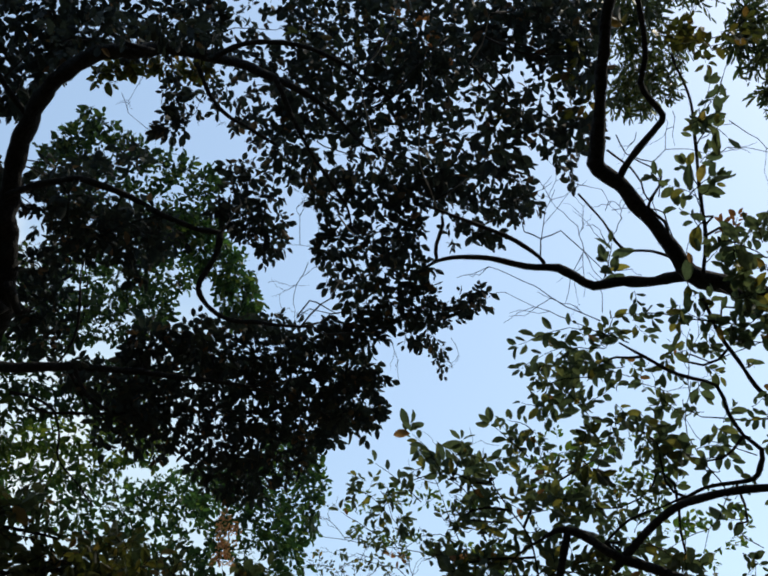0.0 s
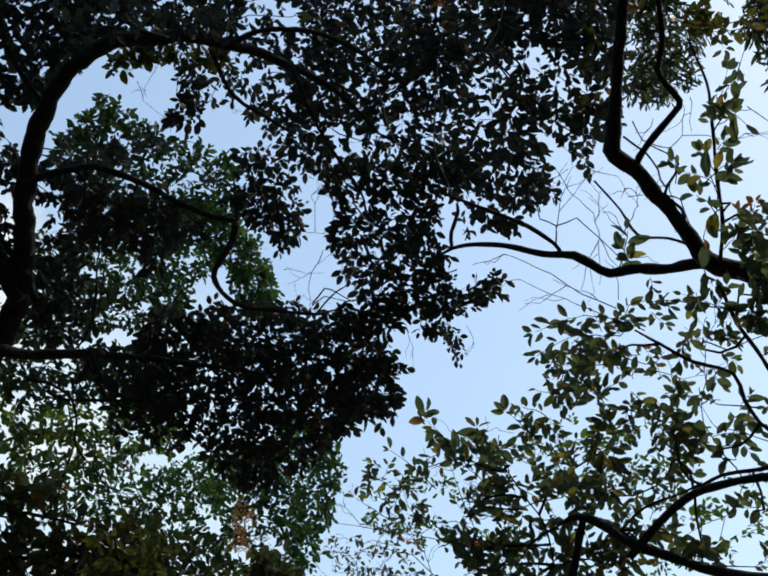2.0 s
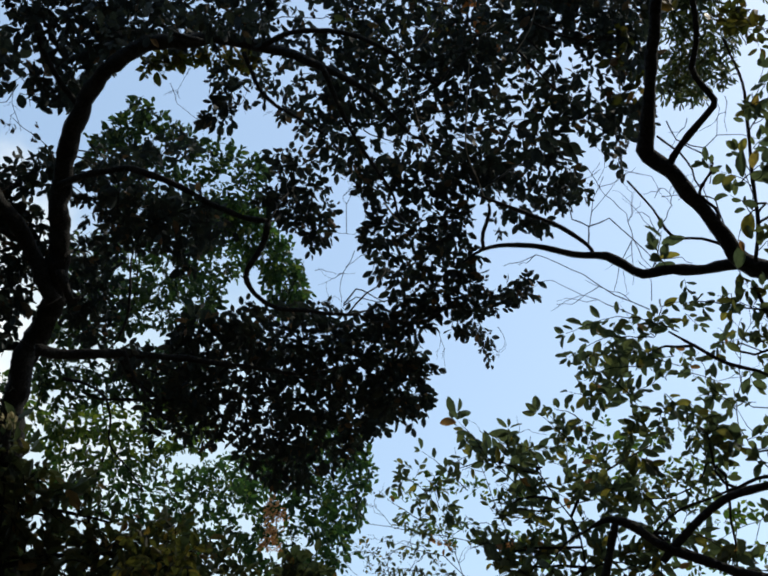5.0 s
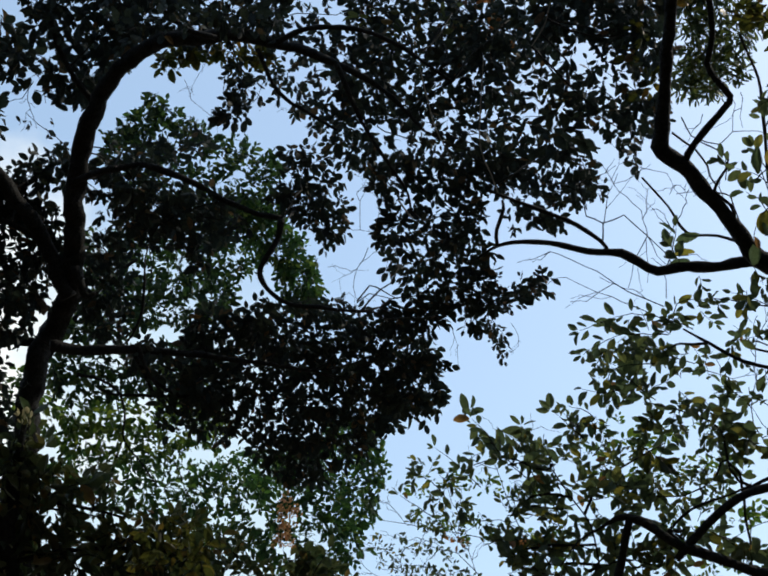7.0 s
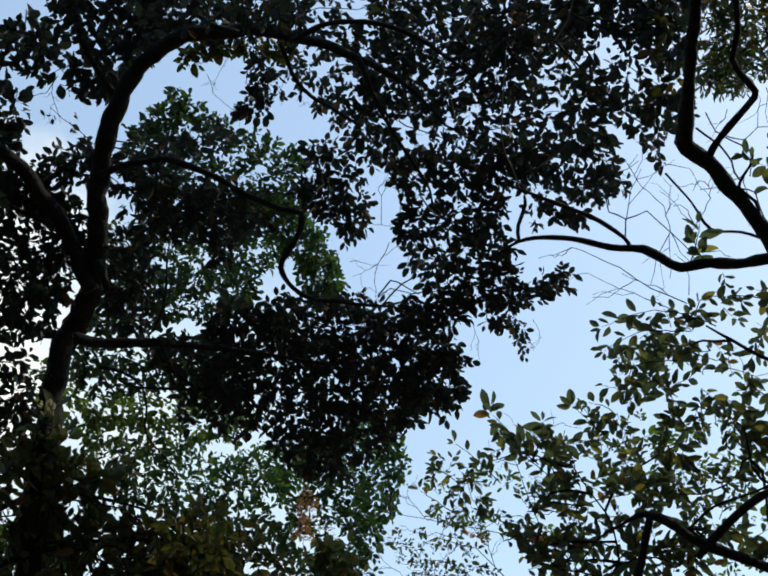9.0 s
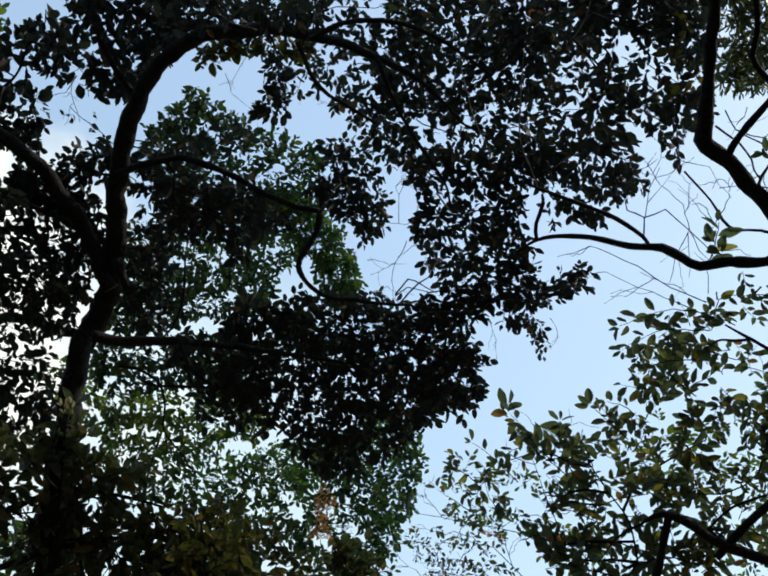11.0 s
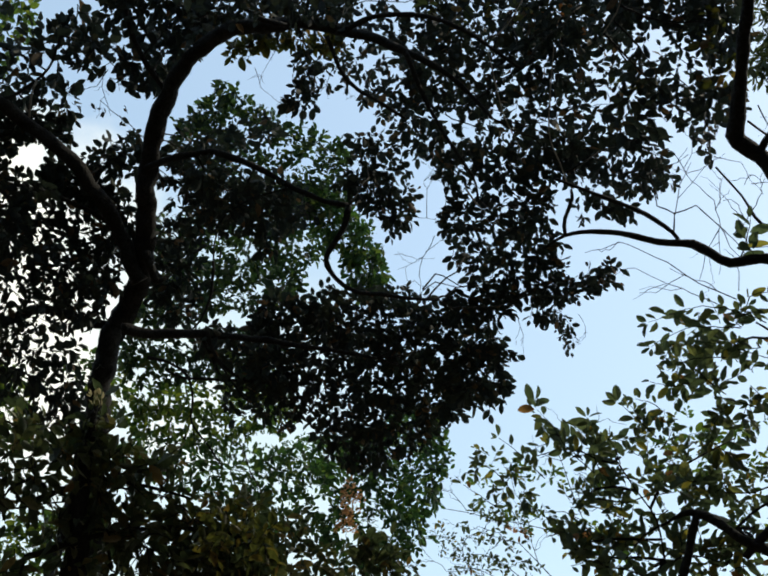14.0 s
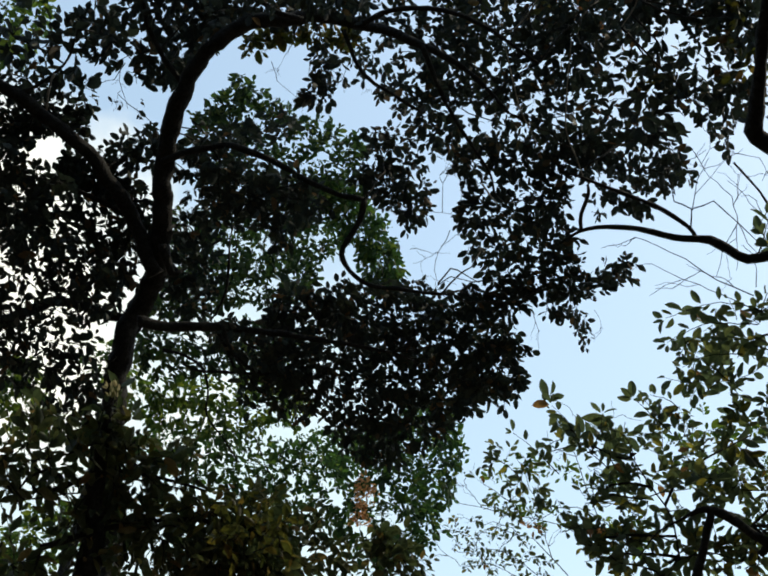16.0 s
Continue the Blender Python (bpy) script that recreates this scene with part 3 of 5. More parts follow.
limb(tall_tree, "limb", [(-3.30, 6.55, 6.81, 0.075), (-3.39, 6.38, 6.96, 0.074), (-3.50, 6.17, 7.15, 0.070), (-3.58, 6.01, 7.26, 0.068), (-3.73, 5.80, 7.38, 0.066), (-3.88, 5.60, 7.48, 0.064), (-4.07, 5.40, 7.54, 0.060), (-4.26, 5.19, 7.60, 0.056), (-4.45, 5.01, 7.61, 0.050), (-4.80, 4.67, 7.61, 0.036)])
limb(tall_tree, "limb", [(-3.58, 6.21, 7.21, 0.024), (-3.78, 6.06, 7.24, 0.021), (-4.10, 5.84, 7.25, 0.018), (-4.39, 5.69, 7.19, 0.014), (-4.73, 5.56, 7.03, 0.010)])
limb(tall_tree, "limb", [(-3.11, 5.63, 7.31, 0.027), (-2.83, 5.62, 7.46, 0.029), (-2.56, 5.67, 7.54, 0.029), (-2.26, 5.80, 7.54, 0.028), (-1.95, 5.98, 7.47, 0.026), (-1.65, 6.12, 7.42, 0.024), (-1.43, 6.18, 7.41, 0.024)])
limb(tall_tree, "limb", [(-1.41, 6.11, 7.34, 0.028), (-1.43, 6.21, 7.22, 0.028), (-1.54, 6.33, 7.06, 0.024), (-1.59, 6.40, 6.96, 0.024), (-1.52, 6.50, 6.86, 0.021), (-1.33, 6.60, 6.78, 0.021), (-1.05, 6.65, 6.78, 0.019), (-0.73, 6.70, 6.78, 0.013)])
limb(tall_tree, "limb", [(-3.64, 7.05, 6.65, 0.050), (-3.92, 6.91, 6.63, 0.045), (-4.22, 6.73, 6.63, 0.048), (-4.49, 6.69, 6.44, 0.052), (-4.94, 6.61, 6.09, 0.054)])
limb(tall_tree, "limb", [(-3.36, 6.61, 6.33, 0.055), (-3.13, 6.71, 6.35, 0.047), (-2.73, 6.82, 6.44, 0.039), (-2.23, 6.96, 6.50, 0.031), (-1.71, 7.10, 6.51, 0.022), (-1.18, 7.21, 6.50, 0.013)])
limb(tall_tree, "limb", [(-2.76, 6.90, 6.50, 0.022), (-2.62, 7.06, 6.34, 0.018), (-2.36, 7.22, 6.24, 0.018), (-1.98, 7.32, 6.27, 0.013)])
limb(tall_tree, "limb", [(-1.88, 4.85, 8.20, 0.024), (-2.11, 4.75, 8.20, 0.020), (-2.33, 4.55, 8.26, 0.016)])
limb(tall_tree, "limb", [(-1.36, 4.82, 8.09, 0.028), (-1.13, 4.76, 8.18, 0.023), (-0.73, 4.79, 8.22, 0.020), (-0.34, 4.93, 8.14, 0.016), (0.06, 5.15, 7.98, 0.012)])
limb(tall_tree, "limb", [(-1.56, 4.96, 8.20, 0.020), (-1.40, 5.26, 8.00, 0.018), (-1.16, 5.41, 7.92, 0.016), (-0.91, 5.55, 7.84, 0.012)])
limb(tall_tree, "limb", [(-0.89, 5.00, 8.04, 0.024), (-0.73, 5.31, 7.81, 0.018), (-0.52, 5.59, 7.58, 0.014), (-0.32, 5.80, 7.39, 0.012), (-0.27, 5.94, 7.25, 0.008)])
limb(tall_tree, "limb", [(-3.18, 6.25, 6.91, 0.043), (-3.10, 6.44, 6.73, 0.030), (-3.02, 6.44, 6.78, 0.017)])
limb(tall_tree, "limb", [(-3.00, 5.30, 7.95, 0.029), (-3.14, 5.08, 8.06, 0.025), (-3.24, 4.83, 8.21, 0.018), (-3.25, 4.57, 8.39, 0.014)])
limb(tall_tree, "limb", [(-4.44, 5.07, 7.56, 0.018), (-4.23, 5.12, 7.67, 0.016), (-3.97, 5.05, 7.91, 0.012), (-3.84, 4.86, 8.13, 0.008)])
bough(tall_tree, [(-3.17, 4.66, 8.50), (-2.71, 4.86, 8.80), (-2.14, 5.13, 9.09), (-1.84, 5.16, 9.22)], 0.38, 1.32)
bough(tall_tree, [(-3.05, 5.32, 8.76), (-3.21, 5.40, 8.38)], 0.26, 0.81)
bough(tall_tree, [(-2.74, 5.09, 8.85), (-2.92, 5.19, 8.56)], 0.18, 0.58)
bough(tall_tree, [(-2.52, 5.48, 8.73), (-2.35, 5.50, 8.90), (-2.03, 5.63, 9.03), (-1.70, 5.79, 9.14)], 0.09, 1.76, mat=LEAF_GOLD)
bough(tall_tree, [(-1.50, 5.30, 9.13), (-1.01, 5.33, 9.19), (-0.65, 5.19, 9.21)], 0.38, 0.34)
bough(tall_tree, [(-0.43, 5.34, 9.19), (-0.11, 5.37, 9.08), (0.29, 5.20, 8.93), (0.56, 5.12, 8.78)], 0.50, 1.02)
bough(tall_tree, [(-0.63, 5.92, 9.01), (-0.39, 5.90, 8.97), (-0.02, 5.85, 8.85), (0.23, 5.69, 8.79)], 0.42, 0.91)
bough(tall_tree, [(1.04, 4.77, 8.46), (1.40, 4.64, 8.20), (1.49, 4.46, 8.21)], 0.29, 1.19)
bough(tall_tree, [(1.08, 5.13, 7.99), (1.22, 4.96, 7.93), (1.50, 5.01, 7.67)], 0.29, 0.47)
bough(tall_tree, [(1.34, 5.44, 7.82), (1.56, 5.40, 7.66), (1.62, 5.25, 7.66)], 0.18, 0.66)
bough(tall_tree, [(1.52, 5.50, 7.49), (1.56, 5.59, 7.42)], 0.07, 0.79)
bough(tall_tree, [(-0.66, 6.09, 8.50), (-0.20, 6.16, 8.37), (0.34, 5.91, 8.22), (0.83, 5.54, 7.99)], 0.41, 0.77)
bough(tall_tree, [(0.53, 6.33, 8.28), (0.88, 6.11, 8.12), (1.08, 6.09, 7.96)], 0.25, 0.50)
bough(tall_tree, [(-0.49, 6.56, 8.25), (-0.02, 6.45, 8.21), (0.43, 6.24, 8.07)], 0.23, 1.17)
bough(tall_tree, [(1.12, 6.49, 7.99), (0.83, 6.82, 8.05), (1.06, 6.74, 7.91)], 0.09, 0.74)
bough(tall_tree, [(0.64, 6.92, 8.01), (0.73, 6.75, 8.05)], 0.07, 0.88)
bough(tall_tree, [(-1.84, 5.56, 8.54), (-1.81, 5.72, 8.44), (-1.91, 5.75, 8.33)], 0.15, 1.21)
bough(tall_tree, [(-1.58, 5.97, 9.08), (-1.32, 6.27, 8.99), (-1.00, 6.53, 8.91), (-0.90, 6.69, 8.81)], 0.21, 0.65)
bough(tall_tree, [(-1.12, 5.76, 8.94), (-0.96, 6.06, 8.82)], 0.24, 0.51)
bough(tall_tree, [(-1.38, 6.68, 8.59), (-1.24, 6.86, 8.48), (-1.17, 6.98, 8.40)], 0.22, 1.01)
bough(tall_tree, [(-1.51, 6.83, 8.32), (-1.24, 7.05, 8.27), (-1.15, 7.15, 8.21)], 0.18, 1.24)
bough(tall_tree, [(-0.43, 6.76, 7.81), (-0.20, 6.76, 7.80), (0.17, 6.60, 7.79)], 0.23, 1.24)
bough(tall_tree, [(-0.40, 7.27, 7.82), (-0.07, 7.25, 7.79), (0.27, 7.11, 7.80)], 0.19, 1.13)
bough(tall_tree, [(-0.21, 7.42, 7.56), (0.08, 7.39, 7.54), (0.36, 7.28, 7.57)], 0.18, 1.05)
bough(tall_tree, [(0.18, 7.68, 7.58), (0.47, 7.58, 7.56), (0.80, 7.37, 7.59), (0.96, 7.20, 7.62)], 0.08, 0.94)
bough(tall_tree, [(0.28, 7.34, 7.15), (0.35, 7.38, 7.04)], 0.06, 1.10)
bough(tall_tree, [(0.46, 7.65, 7.38), (0.55, 7.75, 7.12)], 0.03, 1.49, size=0.55)
bough(tall_tree, [(-0.45, 7.46, 7.29), (-0.25, 7.52, 7.22), (-0.11, 7.45, 7.35)], 0.17, 1.71)
bough(tall_tree, [(-1.02, 7.53, 7.35), (-0.69, 7.71, 7.24), (-0.31, 7.83, 7.15)], 0.23, 1.17)
bough(tall_tree, [(-1.60, 7.19, 6.98), (-1.14, 7.52, 7.10), (-0.69, 7.79, 6.89), (-0.30, 7.90, 6.79)], 0.31, 1.36)
bough(tall_tree, [(-2.16, 7.32, 6.96), (-1.73, 7.74, 7.03), (-1.28, 8.10, 6.93), (-0.71, 8.39, 6.89)], 0.31, 1.62)
bough(tall_tree, [(-2.07, 7.30, 6.35), (-1.61, 7.74, 6.36), (-1.23, 8.02, 6.33), (-1.00, 8.13, 6.34)], 0.28, 1.36)
bough(tall_tree, [(-1.65, 8.22, 6.23), (-1.35, 8.42, 6.18)], 0.20, 1.25)
bough(tall_tree, [(-0.45, 8.20, 6.76), (-0.31, 8.23, 6.73)], 0.09, 0.54)
bough(tall_tree, [(-2.78, 6.65, 7.89), (-2.57, 6.87, 7.97), (-2.35, 7.05, 8.23)], 0.29, 0.93)
bough(tall_tree, [(-3.28, 6.18, 7.87), (-3.06, 6.45, 7.88), (-2.92, 6.48, 8.31)], 0.24, 0.50)
bough(tall_tree, [(-3.03, 6.03, 7.90), (-2.76, 6.24, 8.24), (-2.44, 6.40, 8.64)], 0.16, 0.54)
bough(tall_tree, [(-3.55, 6.67, 7.60), (-3.17, 7.06, 7.70), (-3.29, 7.04, 7.20)], 0.23, 0.51)
bough(tall_tree, [(-2.70, 7.17, 6.63), (-2.35, 7.53, 6.71), (-2.25, 7.72, 6.41)], 0.20, 0.80)
bough(tall_tree, [(-4.42, 4.74, 7.99), (-4.12, 4.99, 8.02), (-3.86, 5.06, 8.40)], 0.28, 0.67, size=1.3)
bough(tall_tree, [(-3.81, 5.12, 8.47), (-3.60, 5.40, 8.40), (-3.37, 5.56, 8.59)], 0.27, 0.98, size=1.3)
bough(tall_tree, [(-4.70, 5.21, 7.98), (-4.40, 5.38, 8.09), (-4.15, 5.60, 8.11)], 0.23, 1.04, size=1.3)
bough(tall_tree, [(-3.71, 5.55, 8.11), (-3.53, 5.77, 8.06), (-3.38, 5.98, 7.96)], 0.11, 0.26)
bough(tall_tree, [(-3.57, 6.14, 8.11), (-3.76, 6.03, 7.77)], 0.17, 1.72)
bough(tall_tree, [(-4.70, 6.01, 7.25), (-4.29, 6.14, 7.32), (-3.93, 6.28, 7.53)], 0.24, 1.29, size=1.3)
bough(tall_tree, [(-4.63, 5.45, 7.64), (-4.32, 5.56, 7.82), (-4.12, 5.71, 7.87)], 0.14, 1.83)
bough(tall_tree, [(-4.12, 5.96, 7.58), (-3.78, 6.24, 7.55), (-3.57, 6.49, 7.41)], 0.14, 1.59)
bough(tall_tree, [(-3.66, 6.54, 7.33), (-3.74, 6.63, 6.98)], 0.18, 1.05)
bough(tall_tree, [(-4.64, 5.53, 7.57), (-4.43, 5.58, 7.68)], 0.12, 1.61)
bough(tall_tree, [(-4.11, 5.95, 7.60), (-3.86, 6.19, 7.56), (-3.68, 6.35, 7.59)], 0.15, 1.34)
bough(tall_tree, [(-4.22, 5.44, 7.02), (-3.97, 5.58, 7.02)], 0.10, 1.29)
bough(tall_tree, [(-4.34, 5.36, 7.20), (-4.25, 5.67, 6.83)], 0.18, 0.58)
bough(tall_tree, [(-3.79, 6.55, 7.27), (-4.13, 6.38, 7.13), (-4.49, 6.30, 7.03)], 0.20, 1.02)
bough(tall_tree, [(-4.42, 6.14, 6.50), (-4.00, 6.21, 6.52), (-3.62, 6.31, 6.62)], 0.20, 0.92)
bough(tall_tree, [(-4.54, 6.36, 6.19), (-4.21, 6.34, 6.19), (-3.82, 6.29, 6.27)], 0.21, 0.90)
bough(tall_tree, [(-4.42, 6.65, 5.93), (-4.12, 6.73, 5.85), (-3.88, 6.95, 5.70)], 0.23, 1.06)
bough(tall_tree, [(-4.57, 5.64, 7.25), (-4.46, 5.94, 6.95)], 0.23, 1.19)
bough(tall_tree, [(-4.20, 5.89, 6.69), (-3.81, 6.08, 6.64), (-3.65, 6.33, 6.41)], 0.26, 0.57)
bough(tall_tree, [(-4.35, 6.58, 6.04), (-3.94, 6.57, 6.04), (-3.79, 6.78, 5.89)], 0.22, 0.53)
bough(tall_tree, [(-4.49, 7.00, 6.21), (-4.05, 6.89, 6.32), (-3.85, 7.09, 6.19)], 0.23, 0.22)
bough(tall_tree, [(-3.15, 6.13, 7.83), (-2.89, 6.46, 7.83), (-2.99, 6.44, 7.25)], 0.20, 0.71)
bough(tall_tree, [(-2.91, 5.83, 7.58), (-2.66, 6.08, 7.78), (-2.37, 6.36, 7.94)], 0.11, 0.42)
bough(tall_tree, [(-2.93, 6.00, 8.08), (-2.62, 6.28, 8.31)], 0.12, 0.27)
bough(tall_tree, [(-3.35, 6.83, 7.27), (-3.08, 7.12, 7.28), (-3.12, 7.16, 6.96)], 0.20, 1.00)
bough(tall_tree, [(-5.16, 5.00, 8.08), (-5.30, 5.55, 7.41), (-5.41, 6.66, 6.60)], 0.43, 1.40)
bare_twigs(tall_tree, [(-0.74, 6.31, 7.39), (-0.74, 6.14, 7.58), (-0.77, 6.09, 7.63), (-0.68, 6.01, 7.72)], 0.3, order=2, r=0.0035)
bare_twigs(tall_tree, [(-0.74, 6.14, 7.58), (-0.63, 6.02, 7.71), (-0.62, 5.96, 7.77)], 0.25, order=1, r=0.003)
bare_twigs(tall_tree, [(-0.58, 6.27, 7.46), (-0.56, 6.15, 7.59), (-0.57, 6.04, 7.70), (-0.66, 5.94, 7.78)], 0.25, order=2, r=0.0035)
bare_twigs(tall_tree, [(-0.88, 6.28, 7.41), (-0.75, 6.31, 7.39), (-0.60, 6.34, 7.38)], 0.2, order=1, r=0.003)
bare_twigs(tall_tree, [(-0.67, 6.42, 7.28), (-0.77, 6.54, 7.13), (-0.80, 6.64, 7.00), (-0.79, 6.73, 6.90)], 0.3, order=2, r=0.004)
bare_twigs(tall_tree, [(-1.02, 6.51, 7.13), (-0.92, 6.52, 7.13), (-0.82, 6.55, 7.11), (-0.77, 6.54, 7.13)], 0.25, order=1, r=0.003)
bare_twigs(tall_tree, [(-0.76, 6.64, 6.85), (-0.65, 6.56, 6.96), (-0.53, 6.60, 6.93), (-0.40, 6.65, 6.88)], 0.1, order=0, r=0.009)
bare_twigs(tall_tree, [(-0.76, 6.65, 6.84), (-0.65, 6.61, 6.91), (-0.44, 6.65, 6.88)], 0.1, order=0, r=0.007)
bare_twigs(tall_tree, [(-0.75, 6.51, 7.17), (-0.62, 6.45, 7.25), (-0.51, 6.44, 7.28)], 0.25, order=1, r=0.003)
bare_twigs(tall_tree, [(-0.96, 6.69, 6.92), (-0.84, 6.67, 6.97), (-0.77, 6.70, 6.93)], 0.2, order=1, r=0.003)
bare_twigs(tall_tree, [(0.07, 6.89, 6.75), (0.12, 6.98, 6.63), (0.13, 7.08, 6.48)], 0.2, order=1, r=0.003)
bare_twigs(tall_tree, [(0.59, 6.85, 6.77), (0.65, 6.91, 6.68), (0.67, 6.94, 6.63)], 0.15, order=1, r=0.003)
bare_twigs(tall_tree, [(-2.20, 5.19, 8.09), (-2.16, 5.33, 8.00), (-2.01, 5.45, 7.94), (-1.90, 5.49, 7.94)], 0.3, order=2, r=0.003)
bare_twigs(tall_tree, [(-1.52, 5.24, 8.25), (-1.61, 5.40, 8.09), (-1.82, 5.53, 7.93)], 0.25, order=1, r=0.003)
bare_twigs(tall_tree, [(-3.35, 4.95, 7.79), (-3.44, 5.03, 7.67), (-3.55, 5.02, 7.61)], 0.3, order=2, r=0.005)
limb(tall_tree, "dead_twig", [(0.30, 4.69, 7.70, 0.004), (0.28, 4.95, 7.49, 0.006), (0.28, 5.21, 7.27, 0.006), (0.37, 5.37, 7.10, 0.006), (0.42, 5.47, 7.01, 0.004)], label="pale dead hanging twig", sides=5, bark=BARK_GREY)
limb(tall_tree, "dead_twig", [(-0.36, 5.51, 6.97, 0.008), (-0.28, 5.59, 6.89, 0.008), (-0.23, 5.62, 6.86, 0.006)], label="pale dead hanging twig", sides=5, bark=BARK_GREY)
limb(tall_tree, "dead_twig", [(0.06, 4.43, 7.90, 0.004), (-0.05, 4.57, 7.79, 0.006), (-0.17, 4.66, 7.73, 0.004)], label="pale dead hanging twig", sides=5, bark=BARK_GREY)
limb(tall_tree, "dead_twig", [(0.80, 4.31, 7.93, 0.004), (0.75, 4.49, 7.81, 0.006), (0.66, 4.62, 7.73, 0.004)], label="pale dead hanging twig", sides=5, bark=BARK_GREY)
limb(tall_tree, "dead_twig", [(-0.20, 4.72, 7.68, 0.004), (-0.14, 4.92, 7.52, 0.006), (-0.06, 5.12, 7.35, 0.006), (0.08, 5.31, 7.17, 0.004)], label="pale dead hanging twig", sides=5, bark=BARK_GREY)
limb(tall_tree, "dead_twig", [(-3.82, 4.80, 7.48, 0.009), (-3.87, 4.89, 7.38, 0.011), (-3.89, 5.00, 7.26, 0.009)], label="pale dead hanging twig", sides=5, bark=BARK_GREY)
bough(tall_tree, [(0.56, 6.76, 8.45), (0.92, 6.63, 8.25), (1.23, 6.50, 8.06)], 0.17, 0.85)
bough(tall_tree, [(0.72, 6.66, 7.91), (0.98, 6.56, 7.76)], 0.06, 0.96)
bough(tall_tree, [(1.09, 5.78, 7.83), (1.22, 5.96, 7.65)], 0.12, 0.72)
bough(tall_tree, [(-2.67, 6.02, 7.24), (-2.40, 6.33, 7.41), (-2.13, 6.58, 7.64)], 0.16, 0.73)
bough(tall_tree, [(1.23, 5.28, 8.13), (1.47, 5.40, 7.90), (1.56, 5.59, 7.75)], 0.14, 0.38)
leafy_twig(tall_tree, [(0.34, 6.43, 6.51), (0.41, 6.50, 6.41), (0.46, 6.57, 6.31), (0.49, 6.64, 6.22)], 0.7, gap=0.032, r=0.003)
leafy_twig(tall_tree, [(0.39, 6.43, 6.51), (0.47, 6.49, 6.42), (0.52, 6.58, 6.29)], 0.7, gap=0.032, r=0.003)
leafy_twig(tall_tree, [(1.13, 5.65, 7.29), (1.21, 5.63, 7.29), (1.28, 5.64, 7.27)], 0.7, gap=0.035, r=0.003)
leafy_twig(tall_tree, [(1.14, 5.71, 7.23), (1.21, 5.70, 7.23), (1.27, 5.70, 7.21)], 0.7, gap=0.035, r=0.003)
limb(tall_tree, "limb", [(-2.73, 7.00, 6.55, 0.018), (-2.68, 7.12, 6.40, 0.016), (-2.58, 7.26, 6.25, 0.013), (-2.38, 7.40, 6.14, 0.009)])
limb(tall_tree, "limb", [(-2.35, 7.32, 6.28, 0.017), (-2.65, 7.24, 6.24, 0.015), (-2.91, 7.17, 6.20, 0.013), (-3.06, 7.09, 6.22, 0.009)])
limb(tall_tree, "limb", [(-2.69, 6.60, 7.10, 0.014), (-2.71, 6.79, 6.85, 0.013), (-2.79, 6.90, 6.65, 0.011), (-2.91, 6.95, 6.53, 0.008)])
bough(tall_tree, [(0.27, 7.40, 7.43), (0.54, 7.34, 7.35), (0.82, 7.12, 7.39)], 0.13, 0.93)
bough(tall_tree, [(0.22, 7.61, 7.35), (0.41, 7.60, 7.29)], 0.06, 1.12)
bough(tall_tree, [(-0.39, 7.63, 6.84), (-0.07, 7.65, 6.90)], 0.09, 1.47)
bough(tall_tree, [(-0.56, 7.65, 6.47), (-0.23, 7.72, 6.52)], 0.09, 1.36)
bough(tall_tree, [(-0.55, 5.16, 9.01), (-0.10, 5.20, 8.85)], 0.28, 0.16, mat=LEAF_SHRUB)
bough(tall_tree, [(1.48, 4.69, 7.94), (1.60, 4.96, 7.74)], 0.13, 0.40, mat=LEAF_GOLD)
bough(tall_tree, [(0.87, 5.60, 8.30), (0.99, 5.56, 8.22)], 0.06, 0.54, mat=LEAF_GOLD)
bough(tall_tree, [(-2.48, 6.96, 6.38), (-2.16, 7.31, 6.36)], 0.25, 0.37)
bough(tall_tree, [(-2.37, 7.32, 6.11), (-2.05, 7.60, 6.18)], 0.20, 0.48)
bough(tall_tree, [(1.28, 4.86, 8.79), (1.67, 4.80, 8.52)], 0.21, 1.19)
bough(tall_tree, [(1.39, 4.93, 8.31), (1.64, 4.94, 8.10)], 0.15, 1.12)
# leaves in front of the arch and the stem
bough(tall_tree, [(-2.58, 4.64, 8.04), (-2.25, 4.62, 8.18)], 0.13, 0.73)
bough(tall_tree, [(-2.06, 4.56, 8.09), (-1.73, 4.61, 8.15), (-1.40, 4.71, 8.17)], 0.12, 0.74)
bough(tall_tree, [(-1.28, 5.07, 8.56), (-0.95, 5.24, 8.49), (-0.62, 5.36, 8.44)], 0.16, 0.55)
bough(tall_tree, [(-2.58, 5.80, 7.25), (-2.25, 5.98, 7.20), (-1.93, 6.01, 7.29)], 0.22, 0.38)
bough(tall_tree, [(-2.54, 6.11, 7.09), (-2.12, 6.23, 7.14)], 0.15, 0.29)
bough(tall_tree, [(-2.92, 5.85, 7.78), (-2.64, 5.85, 7.91)], 0.14, 0.39)
bough(tall_tree, [(-2.52, 6.01, 7.43), (-2.29, 6.14, 7.40), (-2.07, 6.16, 7.46)], 0.17, 1.12)
bough(tall_tree, [(-2.42, 6.18, 7.38), (-2.24, 6.36, 7.26), (-2.19, 6.44, 7.18)], 0.11, 1.07)
